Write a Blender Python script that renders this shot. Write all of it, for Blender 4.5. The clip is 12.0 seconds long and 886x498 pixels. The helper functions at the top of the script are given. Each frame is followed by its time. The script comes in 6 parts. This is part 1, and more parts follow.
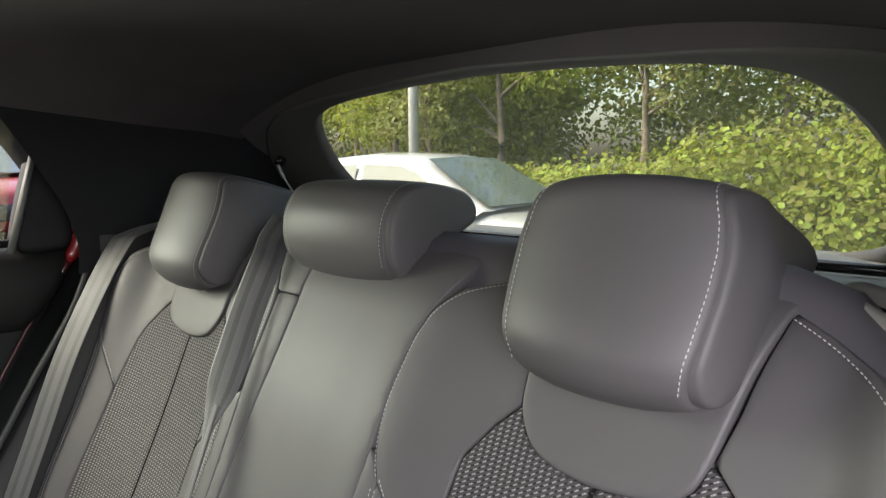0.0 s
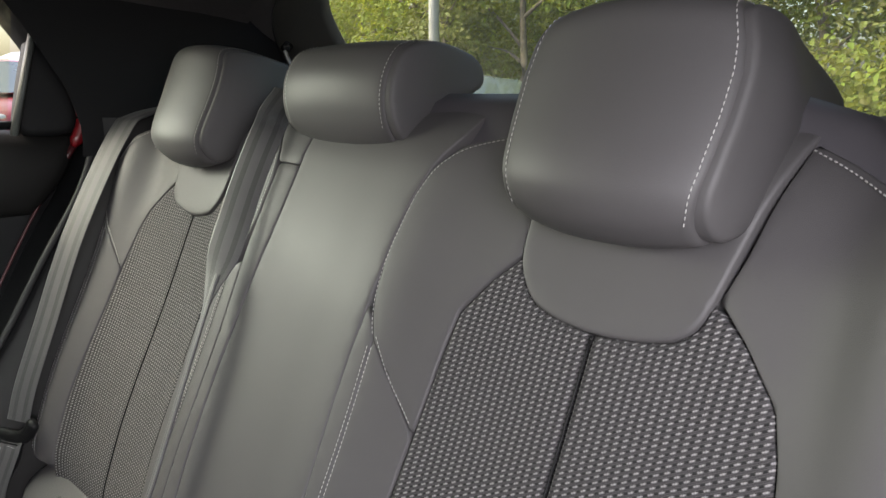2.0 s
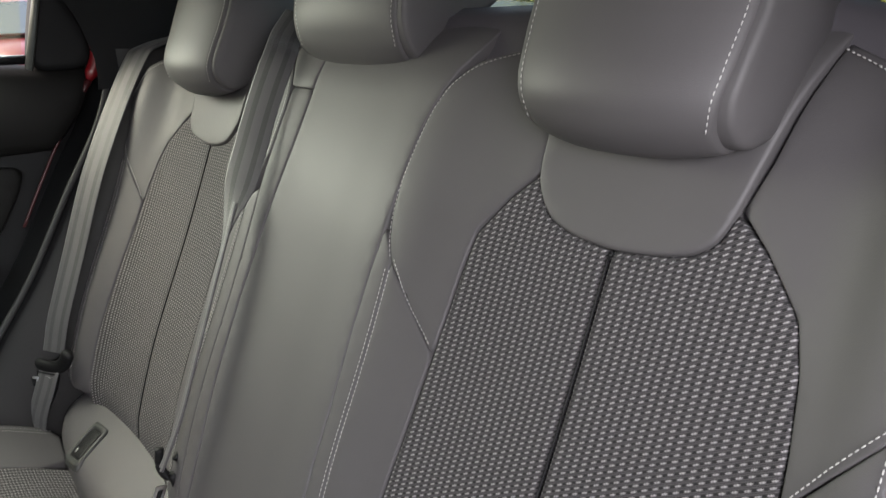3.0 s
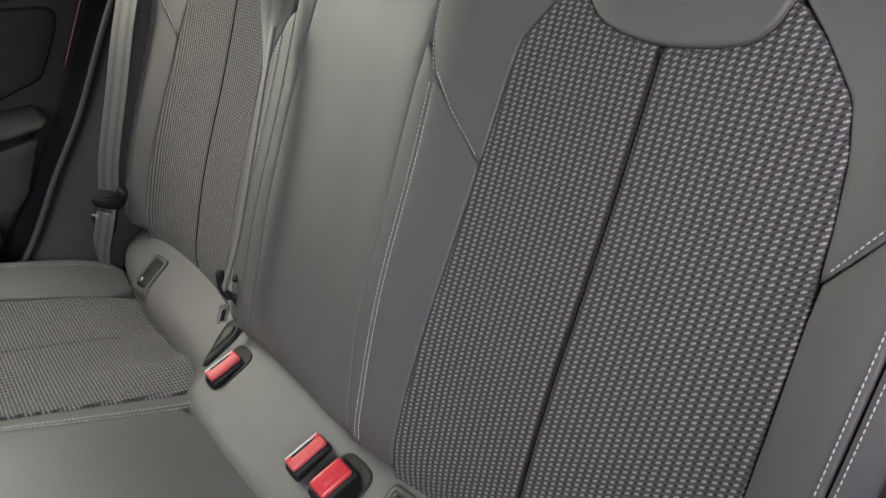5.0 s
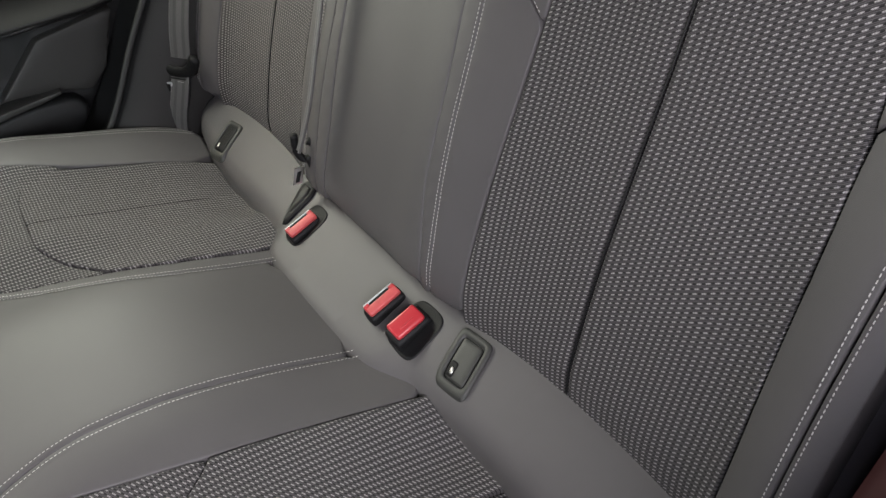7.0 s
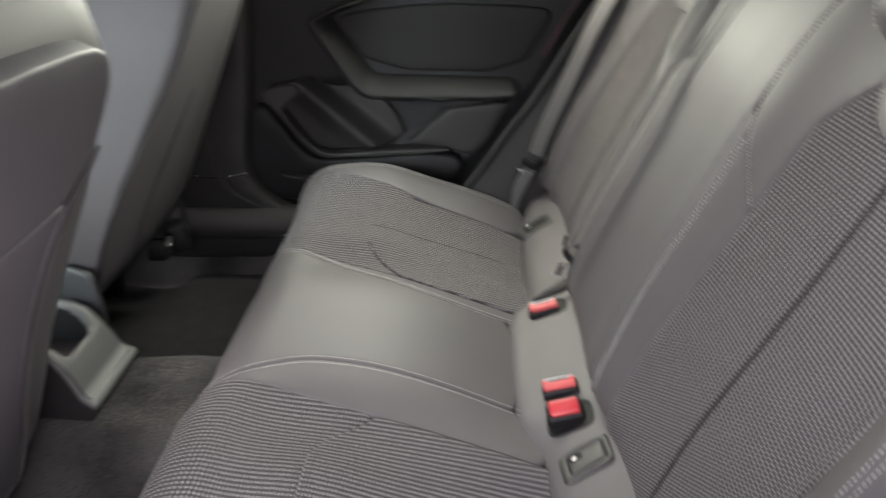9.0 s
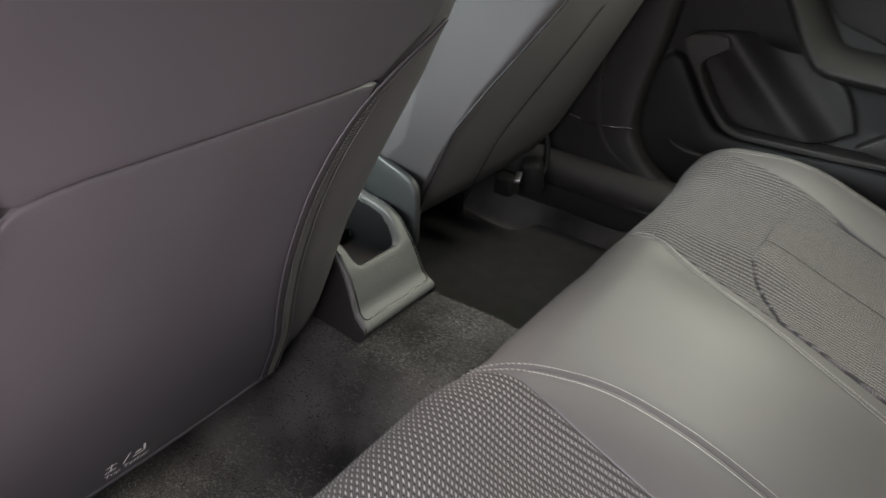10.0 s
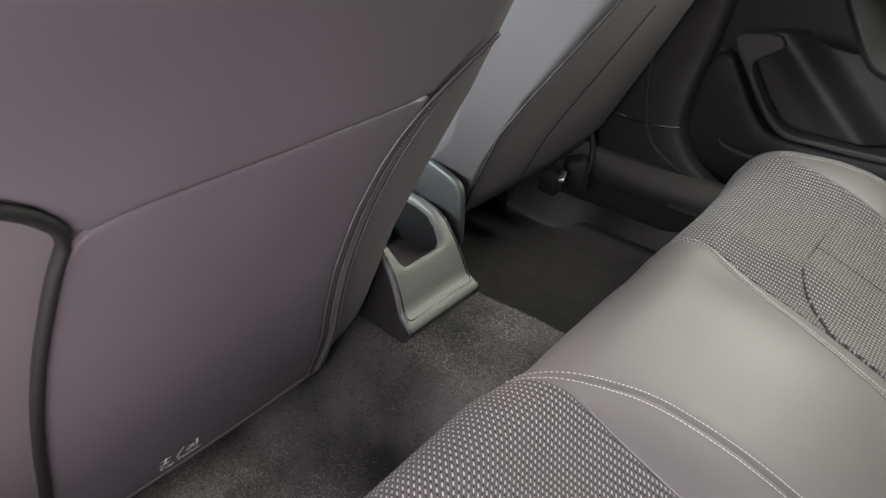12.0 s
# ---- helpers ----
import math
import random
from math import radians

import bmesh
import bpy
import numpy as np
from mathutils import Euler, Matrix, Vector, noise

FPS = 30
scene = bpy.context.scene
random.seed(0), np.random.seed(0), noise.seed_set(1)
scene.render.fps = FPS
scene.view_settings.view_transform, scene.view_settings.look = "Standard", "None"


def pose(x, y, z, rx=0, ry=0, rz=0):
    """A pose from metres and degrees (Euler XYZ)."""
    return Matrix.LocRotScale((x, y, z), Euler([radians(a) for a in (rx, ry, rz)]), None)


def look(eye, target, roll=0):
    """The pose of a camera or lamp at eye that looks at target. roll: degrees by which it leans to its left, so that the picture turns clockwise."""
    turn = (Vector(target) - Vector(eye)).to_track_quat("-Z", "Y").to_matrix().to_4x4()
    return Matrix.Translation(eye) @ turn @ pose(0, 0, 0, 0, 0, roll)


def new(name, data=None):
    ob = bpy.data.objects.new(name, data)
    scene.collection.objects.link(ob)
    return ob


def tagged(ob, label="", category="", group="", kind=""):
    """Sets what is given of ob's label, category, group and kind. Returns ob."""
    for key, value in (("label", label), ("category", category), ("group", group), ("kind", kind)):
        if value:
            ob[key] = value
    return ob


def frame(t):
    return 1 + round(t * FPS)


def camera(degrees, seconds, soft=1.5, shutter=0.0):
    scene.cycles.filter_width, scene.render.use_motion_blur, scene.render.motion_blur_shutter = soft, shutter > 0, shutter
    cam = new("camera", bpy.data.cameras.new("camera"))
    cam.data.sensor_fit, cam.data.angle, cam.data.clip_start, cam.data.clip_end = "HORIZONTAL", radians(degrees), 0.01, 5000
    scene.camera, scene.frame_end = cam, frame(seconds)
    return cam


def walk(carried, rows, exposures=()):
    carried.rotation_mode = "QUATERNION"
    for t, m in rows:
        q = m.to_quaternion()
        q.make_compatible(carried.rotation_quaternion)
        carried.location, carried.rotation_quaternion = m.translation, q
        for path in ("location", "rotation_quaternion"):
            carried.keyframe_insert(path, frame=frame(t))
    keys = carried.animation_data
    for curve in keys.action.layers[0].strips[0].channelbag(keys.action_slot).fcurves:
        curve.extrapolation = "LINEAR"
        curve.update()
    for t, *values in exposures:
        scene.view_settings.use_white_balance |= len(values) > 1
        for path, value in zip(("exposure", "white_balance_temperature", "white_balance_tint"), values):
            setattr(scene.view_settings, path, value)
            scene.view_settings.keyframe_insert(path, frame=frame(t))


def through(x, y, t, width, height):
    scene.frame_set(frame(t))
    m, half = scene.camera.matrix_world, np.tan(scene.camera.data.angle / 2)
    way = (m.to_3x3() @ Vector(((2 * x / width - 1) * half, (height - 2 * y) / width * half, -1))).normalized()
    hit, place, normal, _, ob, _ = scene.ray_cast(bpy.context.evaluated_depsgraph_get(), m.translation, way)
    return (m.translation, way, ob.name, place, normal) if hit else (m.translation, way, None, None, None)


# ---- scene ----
cam = camera(62.6, 12.0, soft=1.3, shutter=0.4)
PATH = [
    (0, (0.641, -0.21, 1.012), (-0.804, 1.152, 0.778), -0.5),
    (0.5, (0.64, -0.21, 0.995), (-0.8, 1.151, 0.724), -0.1),
    (1, (0.64, -0.203, 0.98), (-0.803, 1.145, 0.66), 0.0),
    (1.5, (0.64, -0.195, 0.962), (-0.809, 1.134, 0.591), 0.1),
    (2, (0.64, -0.186, 0.942), (-0.819, 1.114, 0.518), -0.0),
    (2.5, (0.64, -0.183, 0.929), (-0.828, 1.083, 0.437), -0.6),
    (2.7, (0.64, -0.179, 0.93), (-0.831, 1.067, 0.397), -1.2),
    (4.3, (0.644, -0.174, 0.913), (-0.813, 0.917, 0.084), -3.3),
    (4.5, (0.65, -0.188, 0.902), (-0.8, 0.899, 0.055), -3.6),
    (5, (0.651, -0.201, 0.904), (-0.765, 0.827, -0.066), -4.6),
    (5.5, (0.648, -0.204, 0.902), (-0.731, 0.742, -0.194), -6.3),
    (6, (0.652, -0.21, 0.91), (-0.706, 0.662, -0.271), -7.8),
    (6.5, (0.663, -0.226, 0.916), (-0.68, 0.584, -0.325), -8.7),
    (6.7, (0.666, -0.224, 0.918), (-0.679, 0.545, -0.347), -9.5),
    (8.3, (0.797, -0.248, 0.952), (-0.771, 0.29, -0.167), -5.0),
    (8.5, (0.823, -0.205, 0.966), (-0.805, 0.216, -0.116), -5.0),
    (9, (0.894, -0.12, 0.976), (-0.882, -0.193, 0.059), -0.6),
    (9.5, (0.819, -0.088, 0.927), (-0.841, -0.774, 0.046), 3.4),
    (10, (0.641, -0.186, 0.855), (-0.797, -1.129, -0.167), 5.0),
    (10.5, (0.526, -0.267, 0.823), (-0.832, -1.236, -0.28), 5.6),
    (11, (0.51, -0.286, 0.813), (-0.811, -1.278, -0.315), 4.9),
    (11.5, (0.56, -0.253, 0.842), (-0.768, -1.258, -0.266), 4.5),
    (12, (0.643, -0.196, 0.877), (-0.715, -1.209, -0.185), 4.2),
]
EXPOSURES = [(0, 2.6, 6500, 10), (2.7, 2.37, 6500, 10.5), (4.3, 2.26, 6480, 11.5), (6.7, 2.12, 6500, 12.5), (8.3, 2.36, 6500, 16), (9.0, 2.5, 6540, 15), (9.5, 2.25, 6600, 13),
             (10.0, 2.42, 6640, 12.5), (10.5, 2.46, 6630, 14), (11.0, 2.55, 6610, 16.5), (11.5, 2.68, 6610, 16.5), (12.0, 2.78, 6610, 16.5)]
walk(cam, [(t, look(eye, target, roll)) for t, eye, target, roll in PATH], EXPOSURES)

# ---- world, sun, exposure ----
world = bpy.data.worlds.new("world")
scene.world = world
world.use_nodes = True
wn = world.node_tree.nodes
sky = wn.new("ShaderNodeTexSky")
sky.sky_type, sky.sun_disc, sky.sun_elevation, sky.sun_rotation = "NISHITA", False, radians(47), radians(219)
sky.air_density, sky.dust_density, sky.ozone_density = 1.0, 6.0, 1.0
wn["Background"].inputs["Strength"].default_value = 0.105
world.node_tree.links.new(sky.outputs[0], wn["Background"].inputs["Color"])
sun = new("sun", bpy.data.lights.new("sun", "SUN"))
sun.data.energy, sun.data.angle, sun.data.color = 0.6, radians(50), (1.0, 0.97, 0.93)
sun.matrix_world = look((-4.0, -5.0, 6.9), (0, 0, 0))


def sky_panel(name, at, to, wide, high, watts, colour, spread=180):
    """Daylight entering through an opening of the car."""
    ob = new(name, bpy.data.lights.new(name, "AREA"))
    ob.data.shape, ob.data.size, ob.data.size_y, ob.data.energy, ob.data.color = "RECTANGLE", wide, high, watts, colour
    ob.data.spread = radians(spread)
    ob.matrix_world = look(at, to)
    return ob


sky_panel("door_ground_daylight", (0.84, -0.30, 0.56), (0.42, -0.68, 0.60), 0.30, 0.34, 0.30, (1.0, 0.86, 0.90), 95)
sky_panel("door_sky_daylight", (1.12, -0.40, 1.00), (0.1, -0.34, 0.34), 0.70, 0.40, 1.45, (1.0, 0.965, 0.97), 92)
sky_panel("door_opening_daylight", (1.02, -0.36, 1.00), (0.62, 0.30, 0.85), 0.40, 0.40, 0.42, (0.97, 0.95, 1.0), 62)
sky_panel("front_window_daylight", (1.0, -1.25, 1.02), (-0.30, -0.82, 0.60), 0.75, 0.40, 4.5, (0.86, 1.0, 1.0), 64)
sky_panel("windscreen_daylight", (0.20, -1.62, 1.02), (0.30, 0.3, 0.80), 1.0, 0.42, 0.54, (0.96, 1.0, 0.94))
sky_panel("far_window_daylight", (-0.71, -0.26, 1.00), (0.05, -0.46, 0.32), 0.60, 0.22, 2.1, (0.95, 1.0, 0.85), 148)


# ---- materials ----
def material(name, colour, rough=0.5, metal=0.0, mottle=0.15, scale=8.0, grain=0.0, grain_scale=900.0, cells=False,
             coat=0.0, sheen=0.0, spec=0.5, rough_mix=0.08, emit=None, island=0.0):
    """A surface of one base colour with mottling at a large scale, and fine relief of noise or cells."""
    m = bpy.data.materials.new(name)
    m.use_nodes = True
    nt = m.node_tree
    n, link = nt.nodes, nt.links.new
    b = n["Principled BSDF"]
    tc = n.new("ShaderNodeTexCoord")
    big = n.new("ShaderNodeTexNoise")
    big.inputs["Scale"].default_value, big.inputs["Detail"].default_value = scale, 5.0
    link(tc.outputs["Object"], big.inputs["Vector"])
    ramp = n.new("ShaderNodeMapRange")
    ramp.inputs["From Min"].default_value, ramp.inputs["From Max"].default_value = 0.3, 0.7
    ramp.inputs["To Min"].default_value, ramp.inputs["To Max"].default_value = 1.0 - mottle, 1.0 + mottle
    link(big.outputs["Fac"], ramp.inputs["Value"])
    mul = n.new("ShaderNodeVectorMath")
    mul.operation = "SCALE"
    mul.inputs[0].default_value = colour[:3]
    link(ramp.outputs[0], mul.inputs["Scale"])
    last = mul.outputs[0]
    if island:
        geo = n.new("ShaderNodeNewGeometry")
        hsv = n.new("ShaderNodeHueSaturation")
        val = n.new("ShaderNodeMapRange")
        val.inputs["To Min"].default_value, val.inputs["To Max"].default_value = 1 - island, 1 + island
        link(geo.outputs["Random Per Island"], val.inputs["Value"])
        hue = n.new("ShaderNodeMapRange")
        hue.inputs["To Min"].default_value, hue.inputs["To Max"].default_value = 0.47, 0.53
        link(geo.outputs["Random Per Island"], hue.inputs["Value"])
        link(val.outputs[0], hsv.inputs["Value"])
        link(hue.outputs[0], hsv.inputs["Hue"])
        link(last, hsv.inputs["Color"])
        last = hsv.outputs[0]
    link(last, b.inputs["Base Color"])
    rr = n.new("ShaderNodeMapRange")
    rr.inputs["To Min"].default_value, rr.inputs["To Max"].default_value = max(0.02, rough - rough_mix), min(1, rough + rough_mix)
    link(big.outputs["Fac"], rr.inputs["Value"])
    link(rr.outputs[0], b.inputs["Roughness"])
    b.inputs["Metallic"].default_value = metal
    b.inputs["Coat Weight"].default_value = coat
    b.inputs["Coat Roughness"].default_value = 0.06
    b.inputs["Sheen Weight"].default_value = sheen
    b.inputs["Specular IOR Level"].default_value = spec
    if emit:
        b.inputs["Emission Color"].default_value, b.inputs["Emission Strength"].default_value = (*emit[:3], 1), emit[3]
    if grain:
        fine = n.new("ShaderNodeTexVoronoi" if cells else "ShaderNodeTexNoise")
        fine.inputs["Scale"].default_value = grain_scale
        link(tc.outputs["Object"], fine.inputs["Vector"])
        bump = n.new("ShaderNodeBump")
        bump.inputs["Strength"].default_value, bump.inputs["Distance"].default_value = grain, 0.0008
        link(fine.outputs["Distance" if cells else "Fac"], bump.inputs["Height"])
        link(bump.outputs[0], b.inputs["Normal"])
    return m


def math_node(nt, op, a, b=None, c=None):
    q = nt.nodes.new("ShaderNodeMath")
    q.operation = op
    for i, v in enumerate((a, b, c)):
        if v is None:
            continue
        if isinstance(v, (int, float)):
            q.inputs[i].default_value = v
        else:
            nt.links.new(v, q.inputs[i])
    return q.outputs[0]


def woven(name, ground, dash, px=0.0068, py=0.0042, length=0.0043, thick=0.00125):
    """A coarse cloth: pale dashes and dark gaps take turns along slanting ribs of grey thread. UVs are in metres."""
    m = bpy.data.materials.new(name)
    m.use_nodes = True
    nt = m.node_tree
    n, link = nt.nodes, nt.links.new
    b = n["Principled BSDF"]
    uv = n.new("ShaderNodeUVMap")
    wob = n.new("ShaderNodeTexNoise")
    wob.inputs["Scale"].default_value = 45.0
    link(uv.outputs[0], wob.inputs["Vector"])
    add = n.new("ShaderNodeVectorMath")
    add.operation = "MULTIPLY_ADD"
    link(wob.outputs["Color"], add.inputs[0])
    add.inputs[1].default_value = (0.0012, 0.0008, 0)
    link(uv.outputs[0], add.inputs[2])
    sep = n.new("ShaderNodeSeparateXYZ")
    link(add.outputs[0], sep.inputs[0])
    X, Y = sep.outputs["X"], sep.outputs["Y"]
    c, s = px / math.hypot(px, py), py / math.hypot(px, py)
    op = lambda kind, a, b_=None: math_node(nt, kind, a, b_)

    def lozenge(shift, half_long, half_thick):
        """1 inside a slanting dash of each cell, 0 outside."""
        fx = op("MULTIPLY", op("SUBTRACT", op("FRACT", op("ADD", op("DIVIDE", X, px), shift)), 0.5), px)
        fy = op("MULTIPLY", op("SUBTRACT", op("FRACT", op("ADD", op("DIVIDE", Y, py), shift)), 0.5), py)
        along = op("ADD", op("MULTIPLY", fx, c), op("MULTIPLY", fy, s))
        over = op("SUBTRACT", op("MULTIPLY", fy, c), op("MULTIPLY", fx, s))
        e = op("ADD", op("POWER", op("ABSOLUTE", op("DIVIDE", along, half_long)), 3.0), op("POWER", op("ABSOLUTE", op("DIVIDE", over, half_thick)), 2.0))
        mask = n.new("ShaderNodeMapRange")
        mask.inputs["From Min"].default_value, mask.inputs["From Max"].default_value = 1.5, 0.5
        link(e, mask.inputs["Value"])
        return mask.outputs[0], along

    pale, along = lozenge(0.0, length / 2, thick / 2)
    gap, _ = lozenge(0.5, 0.0016, 0.00075)
    rib = op("SINE", op("MULTIPLY", op("SUBTRACT", op("MULTIPLY", Y, c), op("MULTIPLY", X, s)), 2 * math.pi / (py * c / 3)))
    split = op("SINE", op("MULTIPLY", along, 2 * math.pi / 0.0021))
    strands = n.new("ShaderNodeTexNoise")
    strands.inputs["Scale"].default_value, strands.inputs["Detail"].default_value = 1100.0, 2.0
    link(uv.outputs[0], strands.inputs["Vector"])
    tint = math_node(nt, "MULTIPLY_ADD", strands.outputs["Fac"], 1.0, 0.5)

    def toned(colour, k):
        q = n.new("ShaderNodeVectorMath")
        q.operation = "SCALE"
        q.inputs[0].default_value = colour
        link(k, q.inputs["Scale"])
        return q.outputs[0]

    base = toned(ground, op("MULTIPLY", tint, math_node(nt, "MULTIPLY_ADD", rib, 0.35, 1.0)))
    base2 = n.new("ShaderNodeMix")
    base2.data_type = "RGBA"
    link(op("MULTIPLY", gap, 0.75), base2.inputs["Factor"])
    link(base, base2.inputs["A"])
    base2.inputs["B"].default_value = (0.004, 0.004, 0.0042, 1)
    mix = n.new("ShaderNodeMix")
    mix.data_type = "RGBA"
    link(pale, mix.inputs["Factor"])
    link(base2.outputs["Result"], mix.inputs["A"])
    link(toned(dash, op("MULTIPLY", tint, math_node(nt, "MULTIPLY_ADD", split, 0.22, 1.0))), mix.inputs["B"])
    link(mix.outputs["Result"], b.inputs["Base Color"])
    b.inputs["Roughness"].default_value = 0.7
    b.inputs["Specular IOR Level"].default_value = 0.12
    b.inputs["Sheen Weight"].default_value = 0.03
    height = op("ADD", op("SUBTRACT", pale, op("MULTIPLY", gap, 0.6)), op("MULTIPLY", rib, 0.18))
    bump = n.new("ShaderNodeBump")
    bump.inputs["Strength"].default_value, bump.inputs["Distance"].default_value = 0.6, 0.0009
    link(height, bump.inputs["Height"])
    link(bump.outputs[0], b.inputs["Normal"])
    return m


LEATHER = material("black_leather", (0.065, 0.0612, 0.0622), 0.57, mottle=0.09, scale=6, grain=0.12, grain_scale=1500, cells=True, spec=0.38)
LEATHER_SOFT = material("soft_black_vinyl", (0.062, 0.0575, 0.0635), 0.52, mottle=0.09, scale=5, grain=0.14, grain_scale=1700, spec=0.42)
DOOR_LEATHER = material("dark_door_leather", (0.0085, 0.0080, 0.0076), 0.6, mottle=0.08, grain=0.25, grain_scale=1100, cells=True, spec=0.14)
CLOTH = woven("grey_dash_cloth", (0.0480, 0.0450, 0.0460), (0.225, 0.215, 0.215))
THREAD = material("pale_thread", (0.35, 0.34, 0.33), 0.75, mottle=0.1, scale=200)
GREY_THREAD = material("grey_thread", (0.11, 0.11, 0.11), 0.7)
DARK_THREAD = material("dark_thread", (0.03, 0.03, 0.03), 0.6)
BELT_TONES = [(0.0, 0.055), (0.20, 0.055), (0.21, 0.030), (0.36, 0.030), (0.37, 0.062), (0.63, 0.062), (0.64, 0.030), (0.79, 0.030), (0.80, 0.055), (1.0, 0.055)]


def striped(name, tones):
    """Webbing with lengthwise bands, laid out across the strap by its first coordinate."""
    m = material(name, (0.08, 0.078, 0.082), 0.55, mottle=0.1, scale=60, grain=0.4, grain_scale=1400, sheen=0.1)
    nt = m.node_tree
    uv = nt.nodes.new("ShaderNodeUVMap")
    sep = nt.nodes.new("ShaderNodeSeparateXYZ")
    ramp = nt.nodes.new("ShaderNodeValToRGB")
    el = ramp.color_ramp.elements
    while len(el) < len(tones):
        el.new(0.5)
    for e, (at, tone) in zip(el, tones):
        e.position, e.color = at, (tone, tone * 0.965, tone * 1.01, 1)
    nt.links.new(uv.outputs[0], sep.inputs[0])
    nt.links.new(sep.outputs["X"], ramp.inputs["Fac"])
    nt.links.new(ramp.outputs[0], nt.nodes["Principled BSDF"].inputs["Base Color"])
    return m


WEB = striped("seat_belt_webbing", BELT_TONES)
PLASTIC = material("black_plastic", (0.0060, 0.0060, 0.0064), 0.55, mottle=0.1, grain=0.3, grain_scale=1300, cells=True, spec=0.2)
GREY_PLASTIC = material("textured_grey_plastic", (0.058, 0.060, 0.056), 0.45, mottle=0.08, grain=1.0, grain_scale=520)
COVER = material("matt_grey_cover_plastic", (0.024, 0.0245, 0.0225), 0.55, mottle=0.06, grain=0.4, grain_scale=900)
DOOR_MID = material("grained_door_plastic", (0.0170, 0.0160, 0.0155), 0.55, mottle=0.08, grain=0.4, grain_scale=900, cells=True, spec=0.25)
SHIELD = material("dark_teal_grey_plastic", (0.018, 0.0195, 0.0195), 0.5, mottle=0.06, grain=0.3, grain_scale=900)
FRAME_GREY = material("grey_window_surround", (0.075, 0.072, 0.066), 0.55, mottle=0.08, grain=0.3, grain_scale=900)
ZIP = material("black_zip_tape", (0.013, 0.012, 0.012), 0.85, mottle=0.15, scale=60, grain=0.8, grain_scale=1600)
ZIP_TEETH = material("black_zip_teeth", (0.045, 0.042, 0.042), 0.45)
TRIM = material("dark_trim_plastic", (0.0125, 0.0120, 0.0118), 0.5, mottle=0.08, grain=0.3, grain_scale=900, cells=True, spec=0.2)
GLOSS = material("gloss_black_plastic", (0.012, 0.012, 0.013), 0.22, mottle=0.05)
WORN_RED = material("worn_red_plastic", (0.40, 0.060, 0.060), 0.5, mottle=0.2, scale=90)
RED_BUTTON = material("red_button_plastic", (0.36, 0.025, 0.032), 0.38, mottle=0.05)
STEEL = material("bright_steel", (0.62, 0.61, 0.6), 0.3, metal=1.0, mottle=0.06)
HEADLINER = material("black_headliner_cloth", (0.078, 0.071, 0.071), 0.95, mottle=0.08, grain=0.5, grain_scale=1600, spec=0.1)
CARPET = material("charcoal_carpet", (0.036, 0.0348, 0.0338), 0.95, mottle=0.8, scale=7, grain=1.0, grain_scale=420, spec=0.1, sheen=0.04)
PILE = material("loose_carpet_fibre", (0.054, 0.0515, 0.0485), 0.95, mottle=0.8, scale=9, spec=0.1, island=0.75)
MAT = material("black_mat_cloth", (0.0190, 0.0184, 0.0186), 0.95, mottle=0.2, scale=30, grain=1.0, grain_scale=700, spec=0.1, sheen=0.02)
SHELF = material("pale_grey_shelf_plastic", (0.15, 0.145, 0.13), 0.55, mottle=0.06, grain=0.4, grain_scale=700)
# darker copy of the body red, with the shade put into its colour
SHADED_PAINT = material("red_paint_with_shade", (0.040, 0.0045, 0.006), 0.5, mottle=0.06)
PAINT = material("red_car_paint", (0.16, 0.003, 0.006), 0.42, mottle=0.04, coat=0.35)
WHITE_PAINT = material("white_car_paint", (0.31, 0.32, 0.33), 0.3, mottle=0.03, coat=1.0)
TYRE = material("black_rubber", (0.02, 0.02, 0.02), 0.8, grain=0.4, grain_scale=200)
WHITE_INK = material("white_print", (0.75, 0.74, 0.72), 0.6)
GALV = material("galvanised_steel", (0.42, 0.43, 0.44), 0.55, metal=0.4, mottle=0.15, scale=3)
LAMP = material("clear_lamp_glass", (0.45, 0.46, 0.48), 0.08, mottle=0.2, scale=30, coat=1.0)
ASPHALT = material("asphalt", (0.05, 0.05, 0.05), 0.9, mottle=0.25, scale=2, grain=1.0, grain_scale=120)
SOIL = material("shaded_soil", (0.035, 0.03, 0.02), 0.95, mottle=0.4, scale=3, grain=1.0, grain_scale=40)
BARK = material("grey_brown_bark", (0.12, 0.10, 0.075), 0.9, mottle=0.35, scale=14, grain=1.0, grain_scale=90)


def leafy(name, colour, through, mottle=0.35, island=0.5):
    """Leaf: matt green with some light coming through it."""
    m = material(name, colour, 0.55, mottle=mottle, scale=0.8, island=island, spec=0.3)
    nt = m.node_tree
    b, out = nt.nodes["Principled BSDF"], nt.nodes["Material Output"]
    tr = nt.nodes.new("ShaderNodeBsdfTranslucent")
    tr.inputs[0].default_value = (*through, 1)
    mix = nt.nodes.new("ShaderNodeMixShader")
    mix.inputs[0].default_value = 0.4
    nt.links.new(b.outputs[0], mix.inputs[1])
    nt.links.new(tr.outputs[0], mix.inputs[2])
    nt.links.new(mix.outputs[0], out.inputs["Surface"])
    return m


LEAF = leafy("bramble_leaf", (0.135, 0.165, 0.018), (0.24, 0.26, 0.026))
LEAF_DARK = leafy("dark_leaf", (0.125, 0.150, 0.028), (0.23, 0.25, 0.04))
LEAF_PALE = leafy("pale_willow_leaf", (0.14, 0.155, 0.04), (0.21, 0.225, 0.055), 0.3, 0.4)


